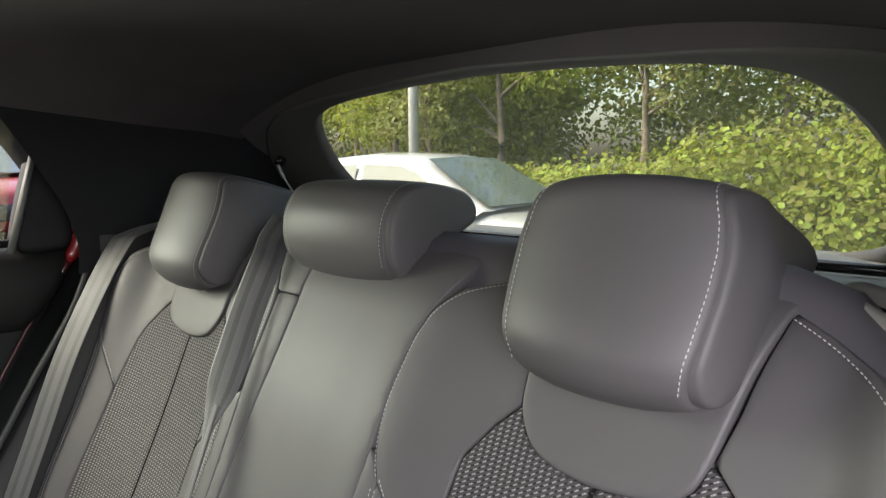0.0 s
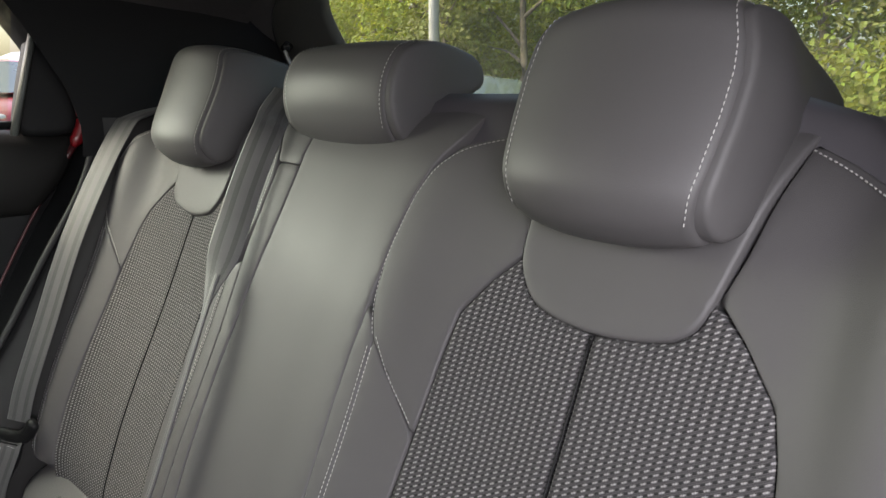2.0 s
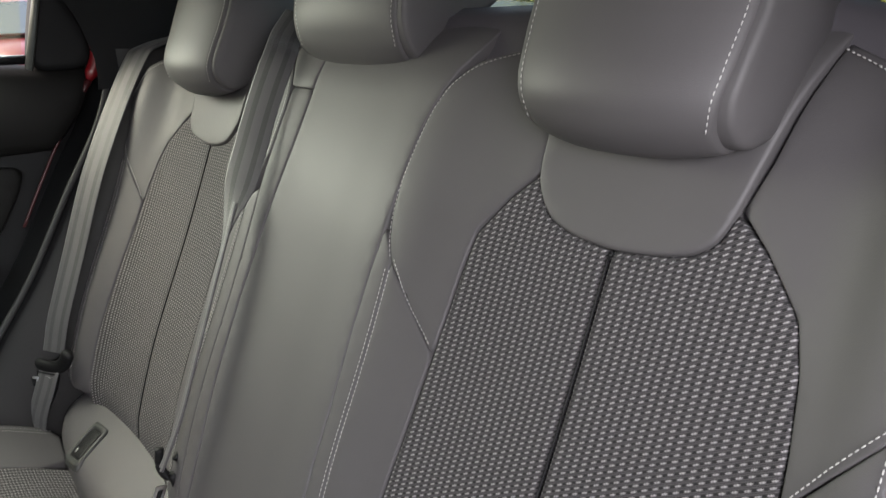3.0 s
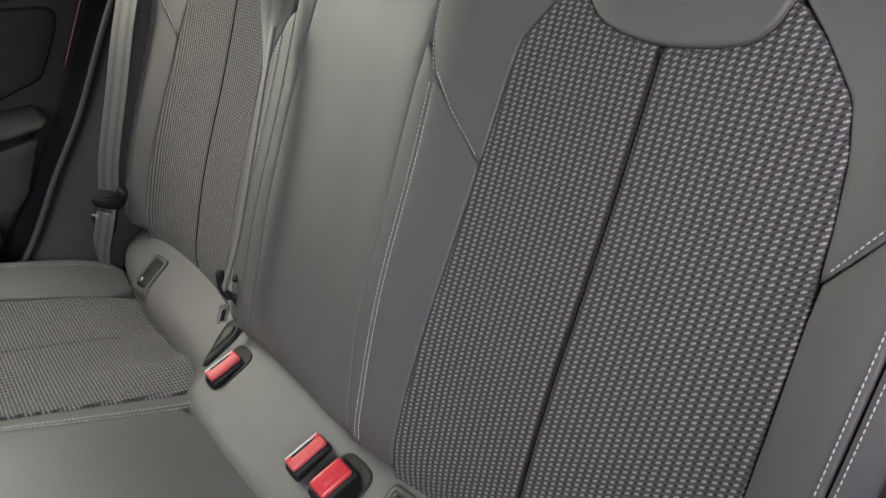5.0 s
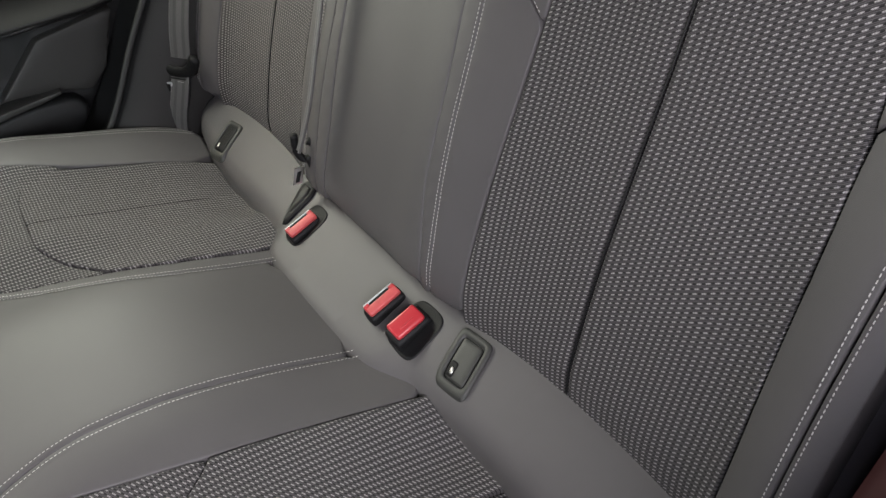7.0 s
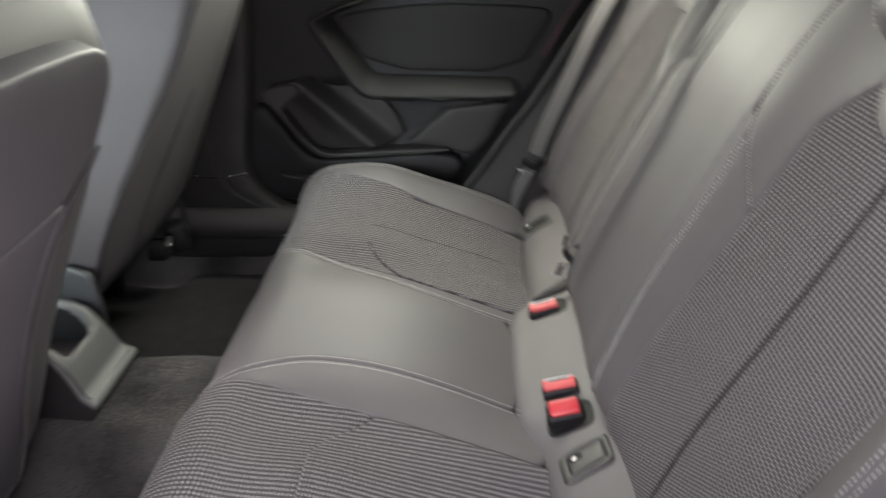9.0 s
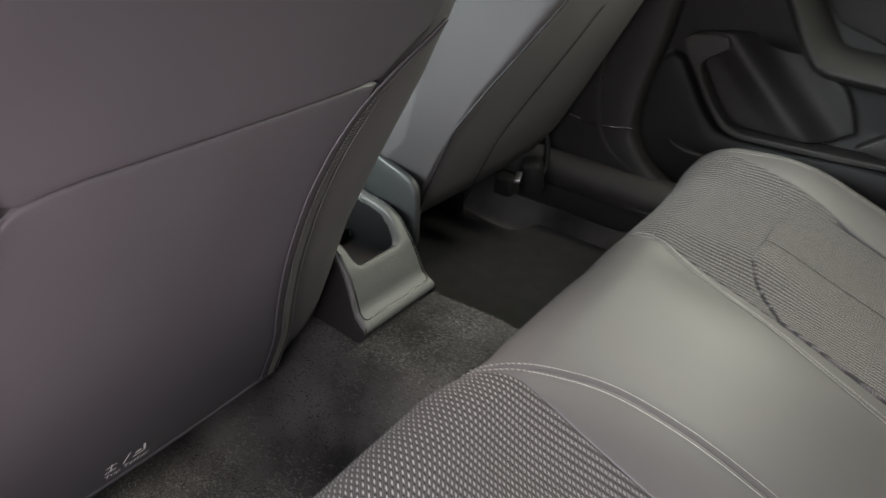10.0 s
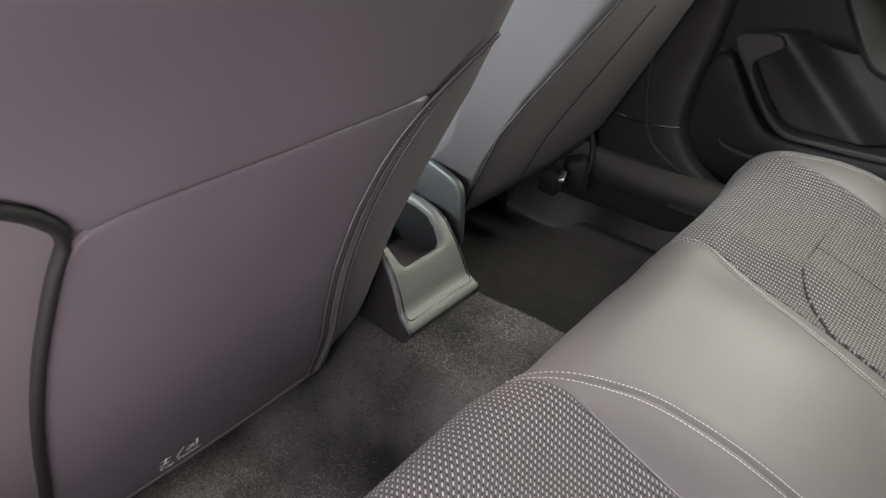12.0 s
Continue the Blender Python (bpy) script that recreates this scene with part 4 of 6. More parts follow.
loop = curve3([(-0.1435, 0.0345, 0.465), (-0.1445, 0.0325, 0.4435), (-0.1430, 0.0370, 0.4290), (-0.1396, 0.0465, 0.4255), (-0.1368, 0.0546, 0.4330), (-0.1366, 0.0553, 0.4445), (-0.1385, 0.0490, 0.4520)], 6)
tube("tongue_cover", loop, 0.0052, PLASTIC, mid_belt, "black looped belt tongue", sides=12)
tube("keeper", curve3([(-0.1350, 0.0430, 0.432), (-0.1340, 0.0465, 0.410), (-0.1325, 0.0490, 0.378)], 5), [0.006] * 6 + [0.0075] * 5, PLASTIC, mid_belt, "black strap below the tongue", sides=10)
plate = ribbon("tongue_plate", [(-0.1500, 0.0320, 0.4125), (-0.1525, 0.0235, 0.389)], 0.0135, 0.003, (0.32, 0.95, 0.0), STEEL, mid_belt, "bright steel tongue")
ribbon("tongue_slot", [(-0.1495, 0.0305, 0.4085), (-0.1515, 0.0240, 0.3925)], 0.0055, 0.0042, (0.32, 0.95, 0.0), PLASTIC, plate, "dark slot in the tongue")


# ---- front seats ----
def front_seat(dx, dy, dz, s, zipped, label):
    """A front seat seen from behind. s = 1: its inner side lies towards lower x."""
    base = Vector((0.36 * s + dx, -0.85 + dy, 0.1))
    seat = thing("front_seat", base, label, "car seat", "front seats")
    su, sn = Vector((0, 0.414, 0.910)), Vector((0, 0.910, -0.414))
    o = Vector((dx, -0.747 + dy, 0.232 + dz))

    def lay(x, w, h):
        return o + Vector((s * x, 0, 0)) + su * w + sn * h

    INNER = table([-0.035, -0.015, 0.05, 0.15, 0.25, 0.35, 0.45, 0.55, 0.62, 0.67, 0.71, 0.735, 0.742], [0.060, 0.048, 0.052, 0.068, 0.085, 0.085, 0.077, 0.077, 0.084, 0.098, 0.12, 0.16, 0.24])
    WELT = table([-0.04, 0.0, 0.07, 0.13, 0.205, 0.266, 0.33, 0.385, 0.43, 0.48, 0.60, 0.74], [0.175, 0.160, 0.140, 0.130, 0.119, 0.150, 0.190, 0.226, 0.248, 0.258, 0.258, 0.25])
    inner = INNER if s > 0 else (lambda w: 0.098 + 0.05 * smoothstep(0.02, -0.035, w) + 0.06 * smoothstep(0.60, 0.74, w))
    ROUND = 0.085

    def bulge(x, w):
        e = abs(x - 0.36) / 0.22
        k = min(1.0, max(0.0, (inner(w) + ROUND - x) / ROUND))
        drop = 0.055 * (1 - math.sqrt(max(0.0, 1 - k * k))) if s > 0 else 1.6 * max(0.0, WELT(w) - x)
        return 0.004 * (1 - min(1, e) ** 2) + 0.002 * math.exp(-((w - 0.36) / 0.12) ** 2) - 0.002 - 0.03 * max(0, (w - 0.60) / 0.1) ** 2 - drop

    # the padded body: sections going up the back, rounder at the inner side
    rings = []
    for w, x1, rear, fore in ((-0.035, 0.57, -0.030, -0.10), (-0.015, 0.60, -0.014, -0.13), (0.05, 0.61, -0.004, -0.15), (0.15, 0.615, -0.003, -0.15), (0.25, 0.615, -0.003, -0.14),
                              (0.35, 0.61, -0.003, -0.13), (0.45, 0.605, -0.002, -0.13), (0.55, 0.60, -0.004, -0.13), (0.62, 0.595, -0.010, -0.13), (0.67, 0.585, -0.022, -0.13),
                              (0.71, 0.565, -0.042, -0.13), (0.735, 0.53, -0.065, -0.125), (0.742, 0.47, -0.085, -0.115)):
        x0 = inner(w)
        edge = x0 + ROUND if s > 0 else max(WELT(w), x0 + 0.004)
        fore -= 0.0 if s > 0 else 0.07
        ring = []
        for k in range(15):
            a = math.pi / 2 * k / 14
            px = x0 + (edge - x0) * ((1 - math.cos(a)) if s > 0 else k / 14)
            ring.append(lay(px, w, max(fore, rear + bulge(px, w))))
        for k in range(1, 13):
            px = edge + (x1 - 0.03 - edge) * k / 12
            ring.append(lay(px, w, rear + bulge(px, w)))
        for px, d in ((x1 - 0.012, -0.006), (x1 - 0.003, -0.018), (x1, -0.04)):
            ring.append(lay(px, w, max(fore, rear + d)))
        for px, d in ((x1, 0.03), (x1 - 0.02, 0.0), (x1 - 0.12, 0.0), ((x0 + x1) / 2, 0.0), (x0 + 0.12, 0.0), (x0 + 0.02, 0.0), (x0, 0.02)):
            ring.append(lay(px, w, min(fore + d, rear - 0.02)))
        rings.append(ring)
    loft("back_body", rings, LEATHER, seat)
    zipline = [(0.164, 0.0), (0.173, 0.095), (0.190, 0.15), (0.204, 0.201), (0.221, 0.272), (0.232, 0.358), (0.225, 0.421), (0.205, 0.467), (0.182, 0.492), (0.142, 0.527)]
    cord = [(0.512, 0.0), (0.516, 0.13), (0.524, 0.28), (0.522, 0.37), (0.513, 0.45), (0.505, 0.485), (0.530, 0.515), (0.570, 0.535)]
    flat = lambda x, w: bulge(x, w) + 0.002
    if zipped:
        panel("map_pocket", [(x + 0.006, w) for x, w in zipline[:8]] + [(0.203, 0.4825), (0.30, 0.4825), (0.40, 0.482), (0.47, 0.481), (0.497, 0.473)] + [(x - 0.007, w) for x, w in cord[:5][::-1]] + [(0.40, -0.004), (0.26, -0.004)],
          lay, flat, LEATHER_SOFT, seat, "soft black pocket panel on the seat's back", roll=0.004, depth=0.0016, step=0.016, rounds=1)
        panel("upper_panel", [(0.208, 0.484), (0.198, 0.497), (0.172, 0.522), (0.156, 0.545), (0.150, 0.60), (0.160, 0.640), (0.20, 0.656), (0.335, 0.662), (0.47, 0.656), (0.555, 0.632), (0.590, 0.58), (0.586, 0.545), (0.53, 0.522), (0.499, 0.4745), (0.47, 0.4825), (0.40, 0.4835), (0.30, 0.484)],
          lay, lambda x, w: bulge(x, w) + 0.0030, LEATHER_SOFT, seat, roll=0.005, depth=0.0026, step=0.016, rounds=1)
        zp = resample(chaikin(zipline, 2, closed=False), 0.0034)
        narrow = table([0.0, 0.445, 0.50, 0.53], [0.0125, 0.0110, 0.0060, 0.0010])
        rings = [[lay(x + d * narrow(w), w, bulge(x + d * narrow(w), w) + e) for d, e in ((-1.0, 0.0005), (-0.97, 0.0030), (-0.5, 0.0036), (0.0, 0.0040), (0.5, 0.0036), (0.97, 0.0030), (1.0, 0.0005))] for x, w in zp]
        loft("zip_tape", rings, ZIP, seat, "black woven zip tape along the pocket's side", cap=(False, False), closed=False)
        for d in (-1.12, 1.12):
            tube("zip_edge", [lay(x + d * narrow(w), w, bulge(x + d * narrow(w), w) + 0.0026) for x, w in zp], 0.0009, LEATHER_SOFT, seat, "folded leather edge beside the zip", sides=6)
        verts, faces = [], []
        for i, (x, w) in enumerate(zp):
            k = len(verts)
            h, wide = bulge(x, w) + 0.0058, narrow(w) * 0.36
            for ax_, aw, ah in ((-1, -1, 0), (1, -1, 0), (1, 1, 0), (-1, 1, 0), (-1, -1, 1), (1, -1, 1), (1, 1, 1), (-1, 1, 1)):
                verts.append(lay(x + ax_ * wide, w + aw * 0.0010, h - 0.0020 + ah * 0.0012))
            faces += [tuple(k + q for q in f) for f in ((4, 5, 6, 7), (0, 1, 5, 4), (1, 2, 6, 5), (2, 3, 7, 6), (3, 0, 4, 7))]
        mesh_part("zip_teeth", verts, faces, ZIP_TEETH, seat, "fine black zip teeth", smooth=False)
        tube("piping", [lay(x, w, bulge(x, w) + 0.004) for x, w in chaikin(cord, 2, closed=False)], 0.0045, PLASTIC, seat, "dark elastic cord along the outer seam", sides=8)
    else:
        ws_ = np.linspace(-0.03, 0.60, 40)
        tube("piping", [lay(WELT(w), w, bulge(WELT(w), w) + 0.001) for w in ws_], 0.0016, TRIM, seat, "dark welt along the seam", sides=8)
        stitching("stitching", [(WELT(w) + 0.007, w) for w in ws_], lay, lambda x, w: bulge(x, w) + 0.0005, seat, mat=GREY_THREAD, label="grey stitching")
        tube("back_seam", [lay(x, w, bulge(x, w) - 0.0008) for x, w in chaikin([(0.315, -0.03), (0.302, 0.05), (0.293, 0.12), (0.31, 0.18), (0.345, 0.26), (0.38, 0.36)], 2, closed=False)], 0.0008, PLASTIC, seat, "dark seam", sides=6)
    # lower hem and base
    if s > 0:
        tube("hem", [lay(x, -0.010, bulge(x, 0) - 0.005) for x in np.linspace(0.15, 0.515, 14)], 0.008, LEATHER_SOFT, seat, "soft rolled hem", sides=8)
    block("seat_base", tuple(Vector((0.36 * s + dx, -1.12 + dy, 0.25 + dz * 0.5))), (0.44, 0.40, 0.13), LEATHER_SOFT, seat, bevel=0.05)
    for sx in (-0.17, 0.17):
        block("rail", tuple(Vector((0.36 * s + dx + sx, -1.10 + dy, 0.145))), (0.035, 0.40, 0.05), PLASTIC, seat, "black steel seat rail", bevel=0.006)
    if s < 0:
        block("rail_foot", (-0.470, -0.785, 0.262), (0.034, 0.04, 0.038), PLASTIC, seat, "black rail end", bevel=0.008)
        block("rail_foot", (-0.548, -0.772, 0.258), (0.05, 0.045, 0.07), PLASTIC, seat, "black rail end", bevel=0.012, turn=(10, 0, 25))
        block("rail_clip", (-0.452, -0.752, 0.294), (0.030, 0.010, 0.007), STEEL, seat, "bright clip on the rail", bevel=0.002, turn=(0, 12, 20))
        tube("wire", curve3([(-0.60, -0.80, 0.36), (-0.60, -0.775, 0.31), (-0.585, -0.765, 0.265), (-0.55, -0.76, 0.245)], 5), 0.006, PLASTIC, seat, "black wiring sleeve", sides=8)
        panel("side_shield", [(-0.92, 0.472), (-0.80, 0.441), (-0.735, 0.423), (-0.721, 0.412), (-0.716, 0.385), (-0.714, 0.30), (-0.92, 0.30)], lambda y, z, h: Vector((-0.098 + h, y, z)), lambda y, z: 0.008, SHIELD, seat, "dark grey plastic hinge shield", roll=0.005, depth=0.004, step=0.016, rounds=1, back=0.006)
    rings = []
    for f, d in ((0.5, 0.0), (0.9, 0.005), (1.0, 0.04), (0.98, 0.09), (0.8, 0.115)):
        ring = []
        for j in range(32):
            a = 2 * math.pi * j / 32
            c, q = math.cos(a), math.sin(a)
            ring.append(lay(0.36 + math.copysign(abs(c) ** 0.6, c) * 0.12 * f, 0.84 + math.copysign(abs(q) ** 0.6, q) * 0.085 * f, -0.02 - d))
        rings.append(ring)
    loft("head_pad", rings, LEATHER, seat)
    for sx in (-0.05, 0.05):
        tube("post", [lay(0.36 + sx, 0.70, -0.085), lay(0.36 + sx, 0.80, -0.075)], 0.006, STEEL, seat, "steel post")
    return seat, lay, bulge


_, lay_near, bulge_near = front_seat(0.0, 0.0, 0.0, 1, True, "black front passenger seat with zipped pocket panel on its back")
front_seat(0.0, -0.02, 0.08, -1, False, "black leather driver seat with stitched back, set forward")

# the printed tether label on the hem
label_ob = thing("tether_label", tuple(lay_near(0.37, 0.03, 0.02)), "small white printed tether label on the seat back", "printed label")


def text_on(words, size, at, lay, high, parent, name):
    cu = bpy.data.curves.new(name, "FONT")
    cu.body, cu.size, cu.align_x = words, size, "CENTER"
    tmp = bpy.data.objects.new(name, cu)
    scene.collection.objects.link(tmp)
    dep = bpy.context.evaluated_depsgraph_get()
    me = bpy.data.meshes.new_from_object(tmp.evaluated_get(dep))
    bpy.data.objects.remove(tmp)
    for v in me.vertices:
        u, w = at[0] - v.co.x, at[1] + v.co.y
        v.co = lay(u, w, high(u, w) + 0.0052)
    me.materials.clear()
    me.materials.append(WHITE_INK)
    return place(new(name, me), parent)


text_on("Top Tether", 0.011, (0.372, 0.020), lay_near, bulge_near, label_ob, "lettering")


def ink(name, pts):
    mesh_part(name, [lay_near(x, w, bulge_near(x, w) + 0.0052) for x, w in pts], [tuple(range(len(pts)))], WHITE_INK, label_ob, smooth=False)


ink("anchor_stem", [(0.3915, 0.034), (0.3935, 0.034), (0.3935, 0.050), (0.3915, 0.050)])
ink("anchor_bar", [(0.3865, 0.0455), (0.3985, 0.0455), (0.3985, 0.0472), (0.3865, 0.0472)])
ink("anchor_fluke", [(0.386, 0.034), (0.399, 0.034), (0.399, 0.0362), (0.386, 0.0362)])
ink("slash", [(0.377, 0.033), (0.379, 0.033), (0.373, 0.051), (0.371, 0.051)])
ink("seat_mark", [(0.352, 0.034), (0.367, 0.034), (0.367, 0.0365), (0.352, 0.0365)])
ink("seat_mark", [(0.352, 0.0375), (0.355, 0.0375), (0.357, 0.051), (0.354, 0.051)])
ink("seat_mark", [(0.358, 0.040), (0.366, 0.040), (0.364, 0.044), (0.358, 0.044)])

# ---- floor ----
floor = thing("floor", (0, -0.7, 0.02), "charcoal carpeted car floor with a raised tunnel", "floor", kind="structure")


def floor_z(x, y):
    ax = abs(x)
    z = 0.10 + 0.165 * smoothstep(0.215, 0.075, ax)
    z += 0.13 * smoothstep(-0.52, -0.36, y) * (1 - smoothstep(0.215, 0.075, ax))
    z += 0.11 * smoothstep(0.60, 0.70, ax)
    z += 0.006 * noise.noise(Vector((x * 5, y * 5, 0))) + 0.004 * noise.noise(Vector((x * 14, y * 14, 3)))
    return z


sheet("carpet", np.linspace(-0.72, 0.72, 150), np.linspace(-1.75, -0.30, 140), lambda x, y: Vector((x, y, floor_z(x, y))), CARPET, floor, "short-pile charcoal carpet")
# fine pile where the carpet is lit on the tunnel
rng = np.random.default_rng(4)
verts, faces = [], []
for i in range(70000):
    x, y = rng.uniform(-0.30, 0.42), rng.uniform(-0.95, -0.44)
    z = floor_z(x, y)
    a, l = rng.uniform(0, 2 * math.pi), rng.uniform(0.002, 0.006)
    lift = rng.uniform(0.02, 0.30)
    c, s_ = math.cos(a), math.sin(a)
    k = len(verts)
    verts += [(x - s_ * 0.0007, y + c * 0.0007, z + 0.0002), (x + s_ * 0.0007, y - c * 0.0007, z + 0.0002), (x + c * l, y + s_ * l, z + 0.0004 + l * lift)]
    faces.append((k, k + 1, k + 2))
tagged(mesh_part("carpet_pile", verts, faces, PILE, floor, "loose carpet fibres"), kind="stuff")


def mat_slab(s, label):
    ob = thing("floor_mat", (s * 0.43, -0.75, 0.11), label, "floor mat")
    out = [(0.235, -0.52), (0.232, -0.74), (0.225, -0.98), (0.58, -0.98), (0.555, -0.84), (0.562, -0.805), (0.585, -0.788), (0.615, -0.785), (0.640, -0.76), (0.640, -0.52)]
    panel("mat", [(s * x, y) for x, y in out], lambda x, y, h: Vector((x, y, h)), lambda x, y: 0.006 + max(0.112, floor_z(x * 0.9 + 0.1 * s * 0.43, y) * 0.2 + 0.09) , MAT, ob, roll=0.004, depth=0.004, step=0.03, rounds=2, back=0.004)
    return ob


mat_slab(-1, "black cloth floor mat with a notched front corner")

# ---- centre console, rear end ----
console = thing("centre_console", (0, -0.8, 0.25), "grey-black plastic rear end of the centre console with open tray", "console")


CX, CW = 0.0, 0.945
STATION = [(-0.661, 0.281, 0.0785), (-0.662, 0.286, 0.0785), (-0.664, 0.291, 0.078), (-0.671, 0.295, 0.077), (-0.681, 0.303, 0.0755), (-0.690, 0.325, 0.0735), (-0.703, 0.350, 0.0715),
           (-0.706, 0.3535, 0.0713), (-0.711, 0.360, 0.0710), (-0.722, 0.374, 0.0708), (-0.738, 0.3835, 0.0712), (-0.762, 0.389, 0.0725), (-0.80, 0.392, 0.0735), (-0.88, 0.395, 0.0745)]
RUN = [0.0]
for a, b in zip(STATION[:-1], STATION[1:]):
    RUN.append(RUN[-1] + math.hypot(b[0] - a[0], b[1] - a[1]))
run_y, run_z, run_w = (table(RUN, [q[k] * f for q in STATION]) for k, f in ((0, 1), (1, 1), (2, CW)))


def on_console(x, r, h):
    """r runs from the foot lip up the rear face and forward over the rim; h stands off that surface."""
    y, z = run_y(r), run_z(r)
    t = Vector((0, run_y(r + 0.006) - run_y(r - 0.006), run_z(r + 0.006) - run_z(r - 0.006))).normalized()
    return Vector((CX + x, y, z)) + Vector((0, t.z, -t.y)) * h


r0, r1, r2, r3 = RUN[6], RUN[8], RUN[11], RUN[-1]
half_out = [(run_w(r), r) for r in np.linspace(0.0, r3, 18)]
half_in = [(0.0525, r3), (0.0520, RUN[12]), (0.0512, r2), (0.0500, RUN[10]), (0.0480, RUN[9] - 0.002), (0.0445, r1 - 0.0015), (0.0400, r0 + 0.0035), (0.0330, r0 + 0.0008)]
console_face = panel("rear_face", half_out + half_in + [(-x, r) for x, r in half_in[::-1]] + [(-x, r) for x, r in half_out[::-1]], on_console, lambda x, r: 0.0, GREY_PLASTIC, console, "grained grey plastic face round the open tray", roll=0.004, depth=0.0035, step=0.008, rounds=0, back=0.010)
low = RUN[3] - 0.001
line = [(run_w(r) - 0.0052, r) for r in np.linspace(low + 0.007, RUN[11], 24)]
line = [(line[0][0] - 0.007, low), (line[0][0] - 0.0035, low + 0.0008), (line[0][0] - 0.0010, low + 0.0032)] + line
tube("shut_line", [on_console(x, r, 0.0005) for x, r in line[::-1]] + [on_console(-x, r, 0.0005) for x, r in line], 0.0010, GLOSS, console_face, "thin dark shut line", sides=6)
for sx in (1, -1):
    loft("tray_wall", [[on_console(sx * (x - d), r, 0) - Vector((0, 0, e)) for d, e in ((-0.0005, 0.003), (0.001, 0.02), (0.004, 0.07))] for x, r in half_in[:6]], PLASTIC, console, "black inner wall of the tray", cap=(False, False), closed=False)
    rings = []
    for y, z, w in STATION:
        w = w * CW
        rings.append([Vector((CX + sx * (w - 0.001), y, z - 0.002)), Vector((CX + sx * (w + 0.0015), y - 0.006, z - 0.012)), Vector((CX + sx * (w + 0.003), y - 0.02, z - 0.05 if z > 0.32 else 0.255)), Vector((CX + sx * (w + 0.006), y - 0.03, 0.235))])
    loft("side_wall", rings, TRIM, console, "dark plastic console flank", cap=(False, False), closed=False)
tray = thing("console_tray", (0, -0.78, 0.33), "open black plastic storage tray behind the console", "storage tray")
sheet("tray_floor", np.linspace(-0.046, 0.046, 7), np.linspace(-0.88, -0.705, 9), lambda x, y: Vector((CX + x, y, 0.322 + 0.004 * smoothstep(-0.74, -0.712, y))), PLASTIC, tray)
sheet("tray_back", np.linspace(-0.046, 0.046, 7), [0.32, 0.335, 0.348], lambda x, z: Vector((CX + x, -0.7095 - 0.003 * smoothstep(0.345, 0.325, z), z)), PLASTIC, tray)
block("tray_front", (CX, -0.872, 0.355), (0.10, 0.006, 0.07), PLASTIC, tray, bevel=0.002)
block("tray_step", (CX, -0.80, 0.330), (0.088, 0.004, 0.014), TRIM, tray, bevel=0.001)
# armrest end behind the tray
arm = thing("armrest_box", (0, -0.85, 0.40), "grey-black centre armrest box above the tray", "armrest")
rings = []
for y, w, z0, z1 in ((-0.872, 0.064, 0.36, 0.426), (-0.876, 0.072, 0.355, 0.436), (-0.886, 0.078, 0.352, 0.442), (-0.95, 0.087, 0.352, 0.458), (-1.15, 0.084, 0.352, 0.462), (-1.17, 0.07, 0.36, 0.45)):
    ring = []
    for j in range(32):
        a = 2 * math.pi * j / 32
        c, q = math.cos(a), math.sin(a)
        ring.append(Vector((math.copysign(abs(c) ** 0.3, c) * w, y + 0.10 * ((z0 + z1) / 2 + math.copysign(abs(q) ** 0.3, q) * (z1 - z0) / 2 - 0.4), (z0 + z1) / 2 + math.copysign(abs(q) ** 0.3, q) * (z1 - z0) / 2)))
    rings.append(ring)
loft("armrest_end", rings, TRIM, arm)
rings = [[Vector((p_.x * 1.03, p_.y - 0.02, p_.z * 0.35 + 0.318)) for p_ in r] for r in rings]
loft("armrest_pad", rings, LEATHER, arm, "leather armrest pad")


# ---- far rear door, standing slightly open ----
OPEN = math.tan(radians(0.6))


def on_door(y, z, h):
    return Vector((-0.728 - (y + 0.68) * OPEN + h, y, z))


far_door = thing("rear_door", (-0.74, -0.3, 0.25), "open far rear door with black trim, armrest pull and bottle pocket", "car door")
EDGE = [(0.190, 0.862), (0.150, 0.80), (0.086, 0.72), (0.015, 0.575), (-0.036, 0.505), (-0.10, 0.42), (-0.167, 0.347), (-0.24, 0.27)]
zero = lambda y, z: 0.0


def lining_height(y, z):
    """The lining is hollow under the armrest, behind the pocket."""
    return -0.030 * smoothstep(-0.50, -0.44, y) * smoothstep(-0.16, -0.22, y) * smoothstep(0.395, 0.43, z) * smoothstep(0.560, 0.525, z)


def well_height(y, z):
    """A soft lobe runs down the pocket's wall from its top corner and falls away behind it."""
    across = ((y + 0.497) * 0.66 + (z - 0.55) * 0.75)
    return 0.010 + 0.022 * math.exp(-(across / 0.022) ** 2) + 0.010 * smoothstep(0.0, -0.03, across) - 0.020 * smoothstep(0.0, 0.05, across)


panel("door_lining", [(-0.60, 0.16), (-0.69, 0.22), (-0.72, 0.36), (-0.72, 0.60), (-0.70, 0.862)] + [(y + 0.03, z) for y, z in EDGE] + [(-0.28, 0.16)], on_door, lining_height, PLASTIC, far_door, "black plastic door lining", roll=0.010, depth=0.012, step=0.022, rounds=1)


def roll_height(y, z):
    return 0.030 * max(0.0, 1 - ((z - 0.80) / 0.09) ** 2)


